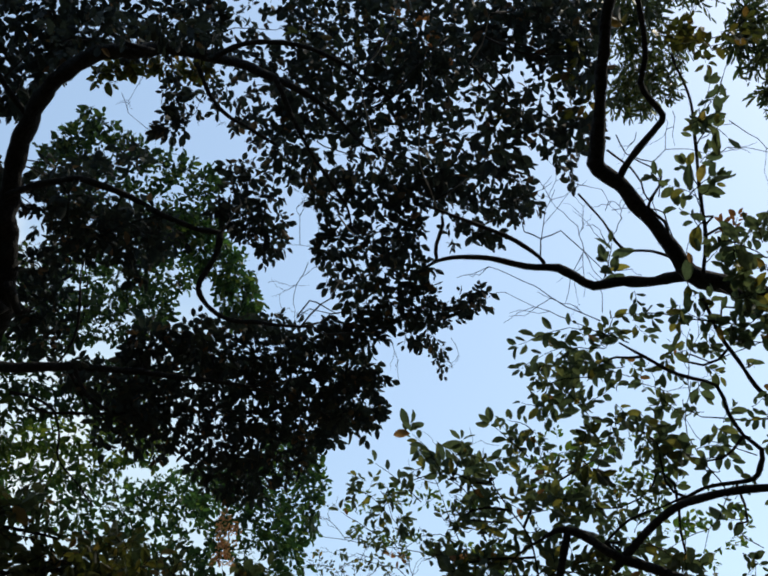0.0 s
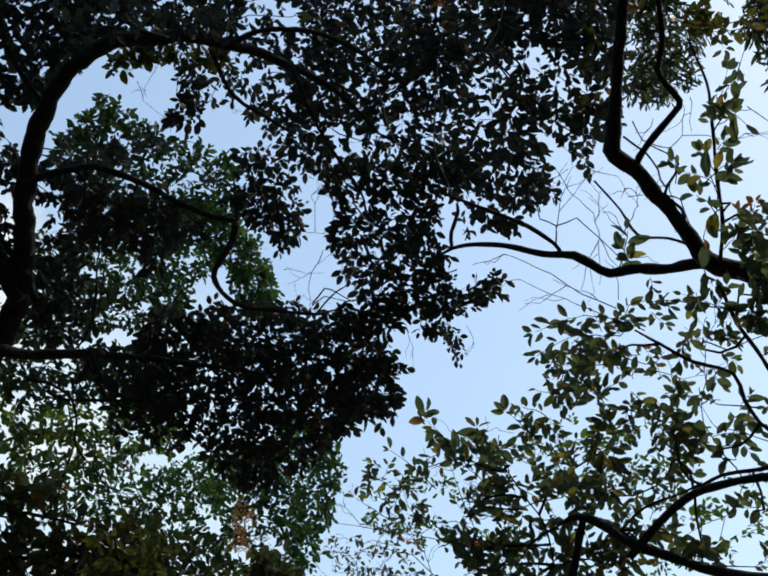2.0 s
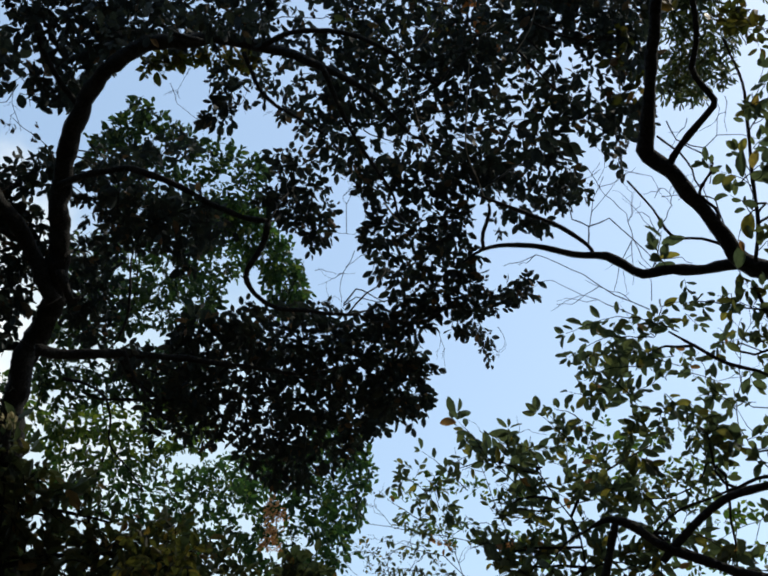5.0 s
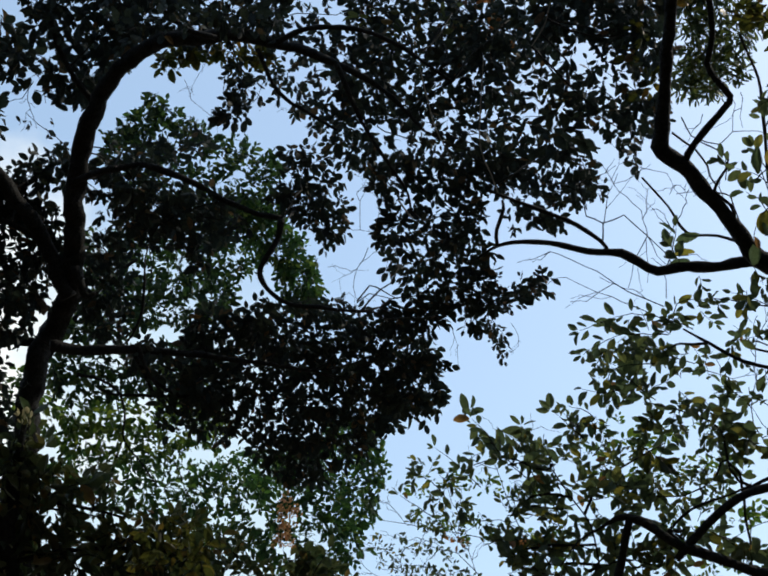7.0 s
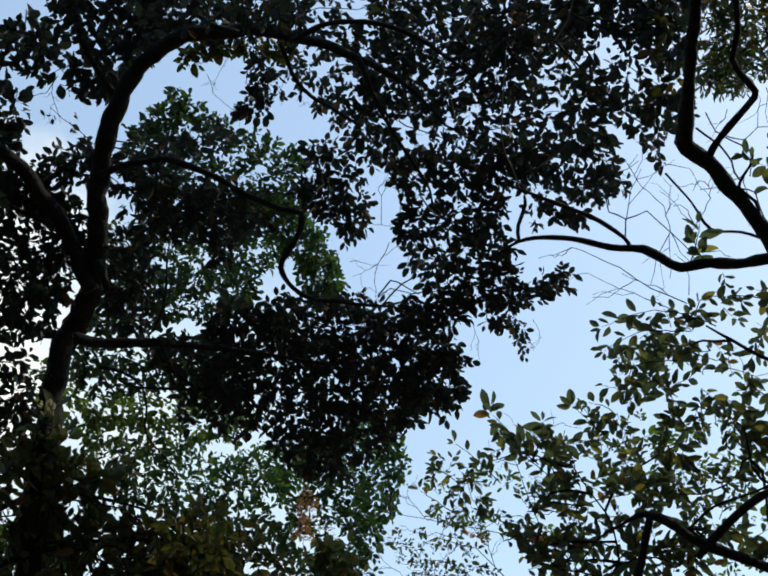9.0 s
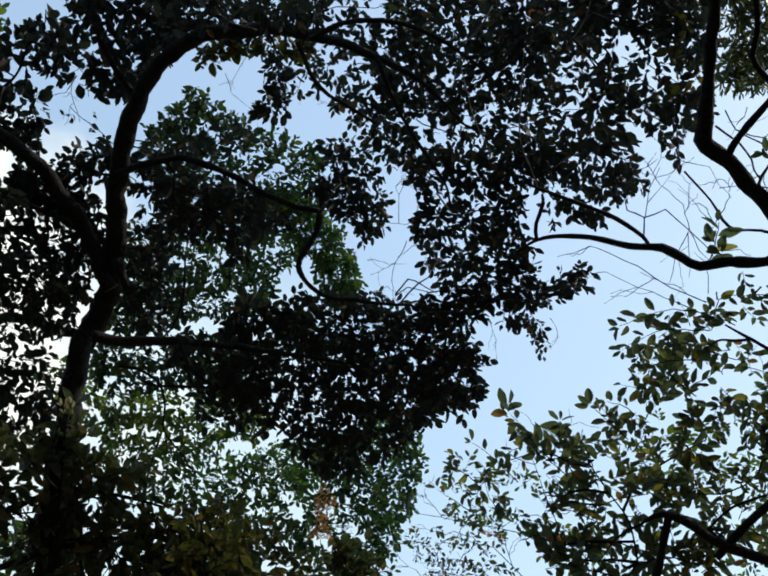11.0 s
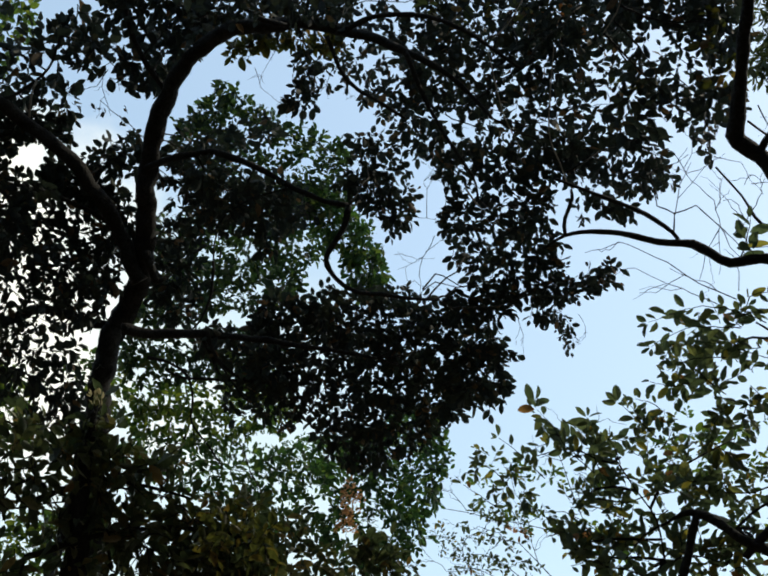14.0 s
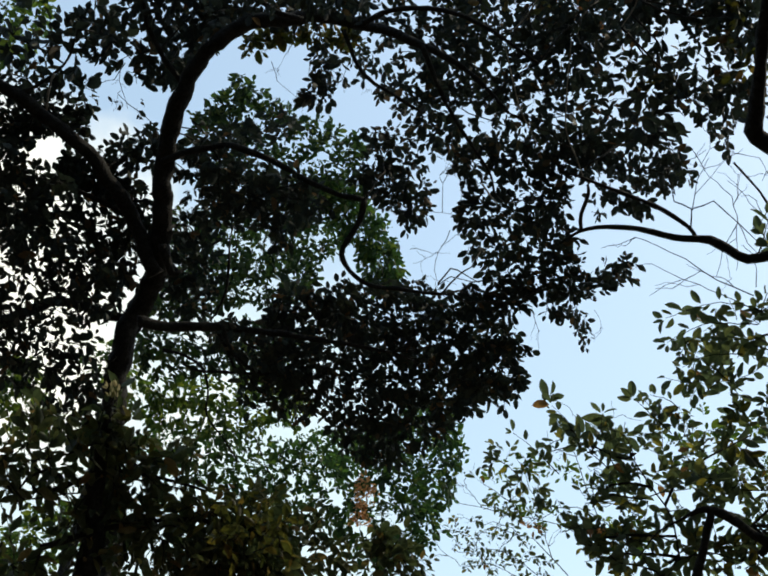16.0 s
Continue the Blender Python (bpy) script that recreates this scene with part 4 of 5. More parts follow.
# short dead twigs under the arch
bare_twigs(tall_tree, [(-1.99, 5.00, 8.31), (-2.01, 5.10, 8.23), (-2.08, 5.17, 8.15), (-2.15, 5.25, 8.06)], 0.10, order=1, r=0.003)
bare_twigs(tall_tree, [(-2.14, 5.04, 8.23), (-2.20, 5.10, 8.17), (-2.27, 5.11, 8.13)], 0.06, order=1, r=0.0025)
bare_twigs(tall_tree, [(-1.46, 5.51, 8.56), (-1.51, 5.63, 8.46), (-1.47, 5.75, 8.37)], 0.08, order=1, r=0.0025)
# the closed, dark part high in the crown
bough(tall_tree, [(0.07, 5.33, 9.34), (0.44, 5.51, 9.21), (0.80, 5.38, 9.26)], 0.33, 0.51)
bough(tall_tree, [(0.22, 5.79, 9.13), (0.68, 5.74, 9.14)], 0.20, 0.41)
bough(tall_tree, [(0.16, 5.23, 9.04), (0.52, 5.40, 8.91)], 0.20, 0.15, mat=LEAF_BROWN)
leafy_twig(tall_tree, [(1.20, 6.02, 7.76), (1.29, 6.06, 7.70), (1.37, 6.09, 7.66)], 0.8, gap=0.03)
# thin branches that hang from the lowest limb
limb(tall_tree, "branch", [(-2.61, 6.67, 6.37, 0.018), (-2.54, 6.80, 6.21, 0.015), (-2.41, 6.94, 6.07, 0.011), (-2.28, 7.07, 5.93, 0.008)], sides=6)
limb(tall_tree, "branch", [(-3.08, 6.67, 6.08, 0.015), (-2.90, 6.75, 6.08, 0.013), (-2.75, 6.85, 6.01, 0.012), (-2.70, 6.96, 5.86, 0.010), (-2.70, 7.07, 5.69, 0.009), (-2.55, 7.21, 5.54, 0.007), (-2.41, 7.34, 5.39, 0.006)], sides=6)
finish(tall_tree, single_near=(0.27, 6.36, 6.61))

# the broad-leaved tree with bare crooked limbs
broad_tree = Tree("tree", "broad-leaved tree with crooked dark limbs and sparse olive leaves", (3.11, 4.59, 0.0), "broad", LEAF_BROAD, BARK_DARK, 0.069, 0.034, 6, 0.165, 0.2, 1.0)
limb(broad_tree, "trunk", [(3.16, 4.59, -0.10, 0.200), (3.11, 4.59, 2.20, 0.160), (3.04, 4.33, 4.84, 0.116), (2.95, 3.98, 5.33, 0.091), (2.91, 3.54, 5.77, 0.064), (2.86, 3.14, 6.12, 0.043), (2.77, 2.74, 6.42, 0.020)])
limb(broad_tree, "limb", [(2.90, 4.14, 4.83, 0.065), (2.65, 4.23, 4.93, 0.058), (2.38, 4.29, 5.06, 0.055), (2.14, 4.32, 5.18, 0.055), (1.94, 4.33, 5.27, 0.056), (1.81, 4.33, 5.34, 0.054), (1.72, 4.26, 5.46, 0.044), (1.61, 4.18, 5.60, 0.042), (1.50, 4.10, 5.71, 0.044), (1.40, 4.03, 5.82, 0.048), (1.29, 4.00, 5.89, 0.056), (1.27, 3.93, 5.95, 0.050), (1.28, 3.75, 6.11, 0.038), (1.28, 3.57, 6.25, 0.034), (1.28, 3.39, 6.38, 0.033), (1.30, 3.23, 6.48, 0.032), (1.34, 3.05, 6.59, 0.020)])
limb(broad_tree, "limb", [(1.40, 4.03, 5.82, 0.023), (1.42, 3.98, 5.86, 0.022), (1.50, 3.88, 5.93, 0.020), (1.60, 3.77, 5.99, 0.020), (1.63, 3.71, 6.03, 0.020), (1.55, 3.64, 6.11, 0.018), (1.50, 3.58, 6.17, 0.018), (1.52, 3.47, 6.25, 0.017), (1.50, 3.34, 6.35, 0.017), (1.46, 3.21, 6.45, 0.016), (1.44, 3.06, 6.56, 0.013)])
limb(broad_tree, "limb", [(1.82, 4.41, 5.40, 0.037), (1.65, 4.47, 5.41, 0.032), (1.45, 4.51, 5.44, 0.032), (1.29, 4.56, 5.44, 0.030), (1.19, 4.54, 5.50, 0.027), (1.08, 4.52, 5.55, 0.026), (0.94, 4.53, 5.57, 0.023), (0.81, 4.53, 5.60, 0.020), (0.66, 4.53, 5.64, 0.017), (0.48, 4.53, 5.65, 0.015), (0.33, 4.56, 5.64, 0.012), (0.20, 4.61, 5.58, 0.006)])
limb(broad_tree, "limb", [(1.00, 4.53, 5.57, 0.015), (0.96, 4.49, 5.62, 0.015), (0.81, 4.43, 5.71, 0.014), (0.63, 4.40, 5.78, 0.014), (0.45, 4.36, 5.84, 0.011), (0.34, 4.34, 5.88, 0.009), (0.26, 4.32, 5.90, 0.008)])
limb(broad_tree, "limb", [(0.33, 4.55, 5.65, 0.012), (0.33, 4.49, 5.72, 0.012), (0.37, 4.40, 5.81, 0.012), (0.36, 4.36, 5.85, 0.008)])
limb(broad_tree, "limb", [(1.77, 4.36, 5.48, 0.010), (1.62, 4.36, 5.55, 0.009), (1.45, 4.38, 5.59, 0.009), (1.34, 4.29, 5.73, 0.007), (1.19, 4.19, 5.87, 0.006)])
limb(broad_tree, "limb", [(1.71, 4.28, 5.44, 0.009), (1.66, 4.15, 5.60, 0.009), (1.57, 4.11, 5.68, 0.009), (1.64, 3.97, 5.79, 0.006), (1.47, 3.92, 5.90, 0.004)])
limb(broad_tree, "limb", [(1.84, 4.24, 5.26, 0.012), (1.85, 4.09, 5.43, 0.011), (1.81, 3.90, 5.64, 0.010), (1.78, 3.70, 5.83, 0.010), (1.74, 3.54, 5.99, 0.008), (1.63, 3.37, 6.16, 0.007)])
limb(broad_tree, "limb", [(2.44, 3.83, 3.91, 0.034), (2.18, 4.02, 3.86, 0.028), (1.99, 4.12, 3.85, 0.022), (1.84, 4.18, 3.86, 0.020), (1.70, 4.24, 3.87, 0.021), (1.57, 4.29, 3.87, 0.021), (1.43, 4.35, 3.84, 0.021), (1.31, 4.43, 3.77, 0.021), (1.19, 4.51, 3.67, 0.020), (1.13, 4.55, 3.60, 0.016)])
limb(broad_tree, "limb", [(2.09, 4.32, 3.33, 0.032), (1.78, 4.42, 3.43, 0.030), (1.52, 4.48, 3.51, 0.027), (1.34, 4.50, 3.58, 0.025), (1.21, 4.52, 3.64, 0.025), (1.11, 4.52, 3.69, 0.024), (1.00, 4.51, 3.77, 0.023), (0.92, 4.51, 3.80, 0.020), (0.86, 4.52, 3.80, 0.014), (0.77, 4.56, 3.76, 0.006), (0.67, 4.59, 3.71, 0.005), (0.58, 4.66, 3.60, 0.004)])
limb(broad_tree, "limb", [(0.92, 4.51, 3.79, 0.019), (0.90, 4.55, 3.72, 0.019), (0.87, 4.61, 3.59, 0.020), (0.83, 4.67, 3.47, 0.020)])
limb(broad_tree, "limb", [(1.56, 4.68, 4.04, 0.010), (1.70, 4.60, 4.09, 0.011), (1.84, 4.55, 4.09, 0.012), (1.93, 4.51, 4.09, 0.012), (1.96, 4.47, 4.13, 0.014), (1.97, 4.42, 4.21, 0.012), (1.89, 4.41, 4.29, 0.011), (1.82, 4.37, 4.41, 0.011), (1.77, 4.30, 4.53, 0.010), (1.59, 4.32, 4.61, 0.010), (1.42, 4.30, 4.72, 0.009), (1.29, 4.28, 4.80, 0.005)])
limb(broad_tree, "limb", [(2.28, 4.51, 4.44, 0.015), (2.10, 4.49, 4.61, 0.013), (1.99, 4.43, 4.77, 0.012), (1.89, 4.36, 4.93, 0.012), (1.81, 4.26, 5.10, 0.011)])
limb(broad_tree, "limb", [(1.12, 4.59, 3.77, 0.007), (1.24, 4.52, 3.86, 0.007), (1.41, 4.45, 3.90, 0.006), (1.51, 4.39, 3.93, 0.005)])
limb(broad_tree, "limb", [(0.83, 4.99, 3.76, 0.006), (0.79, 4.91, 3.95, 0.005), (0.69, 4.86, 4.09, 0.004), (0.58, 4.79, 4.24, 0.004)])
bough(broad_tree, [(0.89, 4.64, 5.05), (1.08, 4.55, 5.03), (1.29, 4.47, 4.98)], 0.06, 0.98)
bough(broad_tree, [(0.95, 4.94, 5.12), (1.10, 4.93, 5.02), (1.04, 5.05, 4.85)], 0.12, 0.72, size=0.92)
bough(broad_tree, [(1.27, 4.72, 4.97), (1.45, 4.71, 4.87)], 0.15, 0.60, size=0.92)
bough(broad_tree, [(1.17, 4.73, 4.61), (1.39, 4.69, 4.52), (1.51, 4.69, 4.42)], 0.16, 0.72, size=0.84)
bough(broad_tree, [(0.72, 5.03, 4.69), (0.87, 5.02, 4.62)], 0.07, 0.73, size=0.84)
bough(broad_tree, [(0.25, 5.08, 4.61), (0.43, 5.07, 4.55)], 0.08, 0.55, size=1.05)
bough(broad_tree, [(0.17, 5.09, 4.40), (0.33, 5.06, 4.45), (0.51, 5.05, 4.35)], 0.10, 0.34, size=0.95)
bough(broad_tree, [(-0.12, 5.10, 4.34), (0.04, 5.15, 4.18)], 0.12, 0.45, size=0.7)
bough(broad_tree, [(-0.01, 5.14, 4.05), (0.26, 5.14, 3.97)], 0.12, 0.31, size=0.6)
bough(broad_tree, [(0.16, 5.06, 4.72), (0.19, 5.08, 4.65)], 0.02, 1.09, size=1.15)
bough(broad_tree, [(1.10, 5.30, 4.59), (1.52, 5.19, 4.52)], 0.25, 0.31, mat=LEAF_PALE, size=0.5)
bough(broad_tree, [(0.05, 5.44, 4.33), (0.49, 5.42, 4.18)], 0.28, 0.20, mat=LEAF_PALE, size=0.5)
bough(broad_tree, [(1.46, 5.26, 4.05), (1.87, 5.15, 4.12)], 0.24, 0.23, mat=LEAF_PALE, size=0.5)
bough(broad_tree, [(0.64, 5.19, 4.52), (0.86, 5.15, 4.43), (1.14, 5.07, 4.46)], 0.17, 0.56, size=0.84)
bough(broad_tree, [(0.41, 5.06, 4.14), (0.64, 5.03, 4.09), (0.91, 4.94, 4.13)], 0.17, 0.62, size=0.84)
bough(broad_tree, [(0.45, 5.12, 3.90), (0.74, 5.05, 3.87), (1.05, 4.98, 3.78)], 0.14, 0.98, size=0.84)
bough(broad_tree, [(1.09, 4.96, 4.17), (1.30, 4.91, 4.12), (1.49, 4.83, 4.23)], 0.14, 0.76, size=0.84)
bough(broad_tree, [(1.21, 4.82, 3.87), (1.57, 4.75, 3.78)], 0.14, 0.54)
bough(broad_tree, [(1.47, 4.34, 5.06), (1.70, 4.30, 4.99), (1.90, 4.26, 4.93)], 0.14, 0.50, size=0.92)
bough(broad_tree, [(1.68, 4.53, 4.90), (1.88, 4.51, 4.83), (2.13, 4.36, 4.87)], 0.14, 0.44, size=0.92)
bough(broad_tree, [(1.74, 4.74, 4.68), (1.92, 4.73, 4.58), (2.15, 4.67, 4.57)], 0.17, 0.35, size=0.92)
bough(broad_tree, [(2.06, 4.22, 4.96), (2.21, 4.23, 4.90)], 0.13, 0.56)
bough(broad_tree, [(1.69, 4.76, 4.37), (1.94, 4.71, 4.35)], 0.11, 0.26)
bough(broad_tree, [(1.88, 4.80, 3.95), (2.00, 4.80, 3.84)], 0.14, 0.29)
bough(broad_tree, [(1.58, 4.86, 3.72), (1.96, 4.81, 3.67)], 0.11, 0.39)
bough(broad_tree, [(1.39, 4.46, 5.51), (1.44, 4.45, 5.49)], 0.06, 1.00, size=1.4)
bough(broad_tree, [(1.78, 4.01, 5.44), (1.74, 3.83, 5.57)], 0.10, 0.59, size=1.25)
bough(broad_tree, [(1.78, 3.32, 5.87), (1.80, 3.49, 5.75)], 0.08, 0.56, size=1.1)
bough(broad_tree, [(1.74, 3.49, 5.92), (1.77, 3.63, 5.83)], 0.06, 0.37, size=1.25)
bough(broad_tree, [(1.70, 3.77, 5.64), (1.80, 3.70, 5.65)], 0.05, 0.58, size=1.25)
bough(broad_tree, [(1.97, 4.11, 5.15), (2.05, 4.05, 5.16), (1.90, 3.98, 5.26)], 0.10, 0.42, size=1.25)
bough(broad_tree, [(2.05, 3.92, 5.30), (2.19, 3.82, 5.32)], 0.09, 0.42)
bough(broad_tree, [(1.42, 3.22, 6.52), (1.41, 3.38, 6.43)], 0.06, 0.96, mat=LEAF_GOLD, size=1.5)
bough(broad_tree, [(1.64, 3.23, 6.12), (1.80, 3.25, 6.06), (1.98, 3.15, 6.06)], 0.08, 0.68, mat=LEAF_GOLD, size=1.0)
bough(broad_tree, [(1.63, 3.38, 6.17), (1.73, 3.38, 6.13)], 0.06, 0.40, mat=LEAF_GOLD)
bough(broad_tree, [(1.57, 3.20, 6.29), (1.54, 3.31, 6.23)], 0.04, 0.48, mat=LEAF_GOLD, size=1.1)
bough(broad_tree, [(1.25, 4.89, 4.44), (1.10, 4.99, 4.25)], 0.15, 0.18, mat=LEAF_GOLD)
bough(broad_tree, [(1.19, 4.92, 3.81)], 0.17, 0.18, mat=LEAF_GOLD)
bough(broad_tree, [(2.25, 3.81, 5.09), (2.43, 4.39, 4.55), (2.38, 4.73, 4.00)], 0.34, 0.33)
bough(broad_tree, [(0.07, 5.11, 3.92)], 0.03, 0.96, mat=LEAF_RUST, size=0.36)
bough(broad_tree, [(0.46, 4.99, 3.90), (0.47, 4.99, 3.87)], 0.02, 0.72, mat=LEAF_RUST, size=0.36)
bare_twigs(broad_tree, [(0.97, 4.48, 5.62), (0.97, 4.41, 5.70), (0.87, 4.39, 5.74), (0.85, 4.32, 5.82), (0.82, 4.25, 5.89)], 0.25, order=1, r=0.006)
bare_twigs(broad_tree, [(0.97, 4.41, 5.70), (1.09, 4.36, 5.72), (1.23, 4.43, 5.61), (1.31, 4.47, 5.54), (1.37, 4.52, 5.46)], 0.3, order=1, r=0.005)
bare_twigs(broad_tree, [(0.99, 4.49, 5.76), (1.01, 4.36, 5.89), (1.07, 4.26, 5.98)], 0.25, order=1, r=0.0035)
bare_twigs(broad_tree, [(0.83, 4.41, 6.02), (0.94, 4.36, 6.05), (1.07, 4.29, 6.08)], 0.2, order=1, r=0.0035)
bare_twigs(broad_tree, [(1.25, 4.50, 5.68), (1.22, 4.44, 5.76), (1.21, 4.40, 5.80), (1.12, 4.35, 5.87), (1.06, 4.32, 5.92)], 0.3, order=2, r=0.0035)
bare_twigs(broad_tree, [(1.25, 4.50, 5.68), (1.17, 4.62, 5.57), (1.14, 4.73, 5.45)], 0.3, order=2, r=0.0035)
bare_twigs(broad_tree, [(1.24, 4.51, 5.67), (1.25, 4.60, 5.57), (1.25, 4.69, 5.46)], 0.25, order=1, r=0.003)
bare_twigs(broad_tree, [(1.33, 4.51, 5.64), (1.39, 4.46, 5.68), (1.35, 4.41, 5.74), (1.30, 4.38, 5.79), (1.26, 4.39, 5.79)], 0.3, order=1, r=0.0035)
bare_twigs(broad_tree, [(1.39, 4.46, 5.68), (1.44, 4.38, 5.74), (1.47, 4.32, 5.79), (1.47, 4.29, 5.83), (1.43, 4.26, 5.87), (1.39, 4.27, 5.88), (1.37, 4.31, 5.84)], 0.25, order=1, r=0.0035)
bare_twigs(broad_tree, [(1.34, 3.94, 5.99), (1.47, 3.99, 5.90), (1.54, 4.05, 5.82), (1.59, 4.12, 5.73), (1.59, 4.15, 5.70), (1.67, 4.15, 5.67), (1.72, 4.24, 5.56)], 0.4, order=0, r=0.008)
bare_twigs(broad_tree, [(1.40, 3.90, 6.08), (1.46, 3.97, 5.99), (1.61, 3.98, 5.93), (1.65, 4.03, 5.87), (1.65, 4.08, 5.82), (1.62, 4.16, 5.76)], 0.4, order=1, r=0.005)
bare_twigs(broad_tree, [(1.64, 4.05, 6.00), (1.71, 3.98, 6.04), (1.84, 3.95, 6.01), (1.93, 3.95, 5.97)], 0.35, order=1, r=0.0035)
bare_twigs(broad_tree, [(1.74, 3.80, 6.18), (1.75, 3.87, 6.12), (1.76, 3.95, 6.04)], 0.3, order=1, r=0.003)
bare_twigs(broad_tree, [(1.79, 3.73, 5.80), (1.83, 3.67, 5.84), (1.85, 3.59, 5.90)], 0.3, order=1, r=0.005)
bare_twigs(broad_tree, [(1.93, 3.99, 5.94), (1.97, 3.95, 5.95), (2.05, 3.90, 5.97), (2.16, 3.87, 5.93), (2.34, 3.87, 5.84)], 0.3, order=1, r=0.0035)
bare_twigs(broad_tree, [(2.05, 3.78, 6.07), (2.15, 3.81, 5.99), (2.25, 3.85, 5.91), (2.39, 3.89, 5.79)], 0.4, order=1, r=0.0035)
bare_twigs(broad_tree, [(1.21, 4.22, 5.98), (1.28, 4.22, 5.96), (1.35, 4.22, 5.94)], 0.2, order=1, r=0.003)
bare_twigs(broad_tree, [(1.37, 4.84, 5.39), (1.16, 4.82, 5.49), (0.97, 4.76, 5.61), (0.81, 4.73, 5.68), (0.68, 4.71, 5.73)], 0.3, order=1, r=0.0045)
bare_twigs(broad_tree, [(1.31, 4.96, 5.43), (1.13, 4.94, 5.51), (0.98, 4.92, 5.57), (0.79, 4.88, 5.66)], 0.25, order=1, r=0.0035)
bare_twigs(broad_tree, [(1.36, 4.73, 5.37), (1.36, 4.66, 5.46), (1.34, 4.61, 5.52)], 0.2, order=1, r=0.0035)
bare_twigs(broad_tree, [(1.09, 4.46, 6.06), (1.03, 4.39, 6.14), (0.95, 4.35, 6.19), (0.91, 4.30, 6.25)], 0.3, order=2, r=0.003)
bare_twigs(broad_tree, [(1.41, 4.30, 5.84), (1.53, 4.27, 5.83), (1.60, 4.18, 5.89)], 0.25, order=1, r=0.003)
bare_twigs(broad_tree, [(1.54, 3.93, 6.14), (1.50, 4.00, 6.09), (1.44, 4.01, 6.10)], 0.2, order=1, r=0.003)
bare_twigs(broad_tree, [(1.74, 3.60, 6.47), (1.79, 3.50, 6.53), (1.85, 3.35, 6.61)], 0.3, order=1, r=0.004)
bare_twigs(broad_tree, [(2.08, 3.51, 6.40), (2.02, 3.70, 6.28), (1.95, 3.79, 6.24)], 0.3, order=1, r=0.003)
bare_twigs(broad_tree, [(0.61, 5.39, 3.93), (0.50, 5.33, 4.08), (0.33, 5.30, 4.16), (0.10, 5.31, 4.18)], 0.3, order=2, r=0.004)
bare_twigs(broad_tree, [(0.50, 5.40, 3.93), (0.42, 5.29, 4.17), (0.34, 5.20, 4.36), (0.28, 5.14, 4.49)], 0.3, order=2, r=0.004)
bare_twigs(broad_tree, [(0.48, 5.49, 3.97), (0.25, 5.45, 4.11), (-0.07, 5.43, 4.15), (-0.36, 5.40, 4.19)], 0.25, order=2, r=0.0035)
bare_twigs(broad_tree, [(0.05, 5.51, 3.98), (-0.04, 5.46, 4.08), (-0.16, 5.45, 4.11), (-0.24, 5.46, 4.08)], 0.2, order=2, r=0.003)
bare_twigs(broad_tree, [(0.74, 5.28, 3.89), (0.66, 5.20, 4.08), (0.61, 5.13, 4.23), (0.57, 5.08, 4.33)], 0.3, order=2, r=0.005)
bare_twigs(broad_tree, [(1.94, 4.92, 4.21), (1.83, 4.88, 4.38), (1.74, 4.81, 4.53), (1.74, 4.73, 4.67), (1.77, 4.64, 4.79)], 0.35, order=2, r=0.005)
bare_twigs(broad_tree, [(2.09, 4.77, 4.38), (1.93, 4.78, 4.46), (1.81, 4.81, 4.50)], 0.35, order=2, r=0.004)
bare_twigs(broad_tree, [(1.83, 4.55, 4.08), (1.75, 4.66, 3.94), (1.67, 4.75, 3.81)], 0.3, order=1, r=0.004)
bare_twigs(broad_tree, [(2.15, 4.40, 4.89), (2.00, 4.43, 4.94), (1.85, 4.42, 5.04)], 0.3, order=1, r=0.004)
bare_twigs(broad_tree, [(1.48, 4.71, 4.83), (1.64, 4.70, 4.76), (1.79, 4.65, 4.76)], 0.3, order=1, r=0.003)
leafy_twig(broad_tree, [(1.39, 4.43, 4.91), (1.17, 4.42, 5.00), (0.98, 4.46, 5.02), (0.78, 4.53, 4.97)], 1.08)
leafy_twig(broad_tree, [(1.25, 4.43, 4.87), (1.02, 4.47, 4.90), (0.87, 4.52, 4.87), (0.79, 4.57, 4.83)], 1.04)
leafy_twig(broad_tree, [(1.18, 4.54, 4.75), (1.02, 4.57, 4.76), (0.87, 4.63, 4.71)], 1.01)
leafy_twig(broad_tree, [(1.14, 4.68, 4.65), (1.03, 4.65, 4.73), (0.95, 4.63, 4.79)], 1.01)
leafy_twig(broad_tree, [(1.30, 4.51, 5.01), (1.33, 4.44, 5.09), (1.43, 4.40, 5.10), (1.54, 4.39, 5.06)], 1.06)
leafy_twig(broad_tree, [(0.42, 4.90, 4.28), (0.32, 4.87, 4.35), (0.24, 4.81, 4.45), (0.16, 4.77, 4.52)], 1.04, gap=0.07)
leafy_twig(broad_tree, [(0.39, 4.89, 4.30), (0.43, 4.83, 4.41), (0.44, 4.78, 4.48)], 0.97, gap=0.06)
leafy_twig(broad_tree, [(0.81, 4.79, 4.38), (0.71, 4.76, 4.47), (0.61, 4.72, 4.55)], 1.06, gap=0.06)
leafy_twig(broad_tree, [(0.86, 4.80, 4.55), (0.78, 4.78, 4.61), (0.71, 4.78, 4.62)], 0.79)
leafy_twig(broad_tree, [(0.21, 4.96, 4.19), (0.09, 4.91, 4.29), (-0.05, 4.86, 4.38)], 0.84, gap=0.06)
leafy_twig(broad_tree, [(-0.04, 5.13, 4.08), (-0.15, 5.10, 4.14), (-0.25, 5.07, 4.19)], 0.70, gap=0.06)
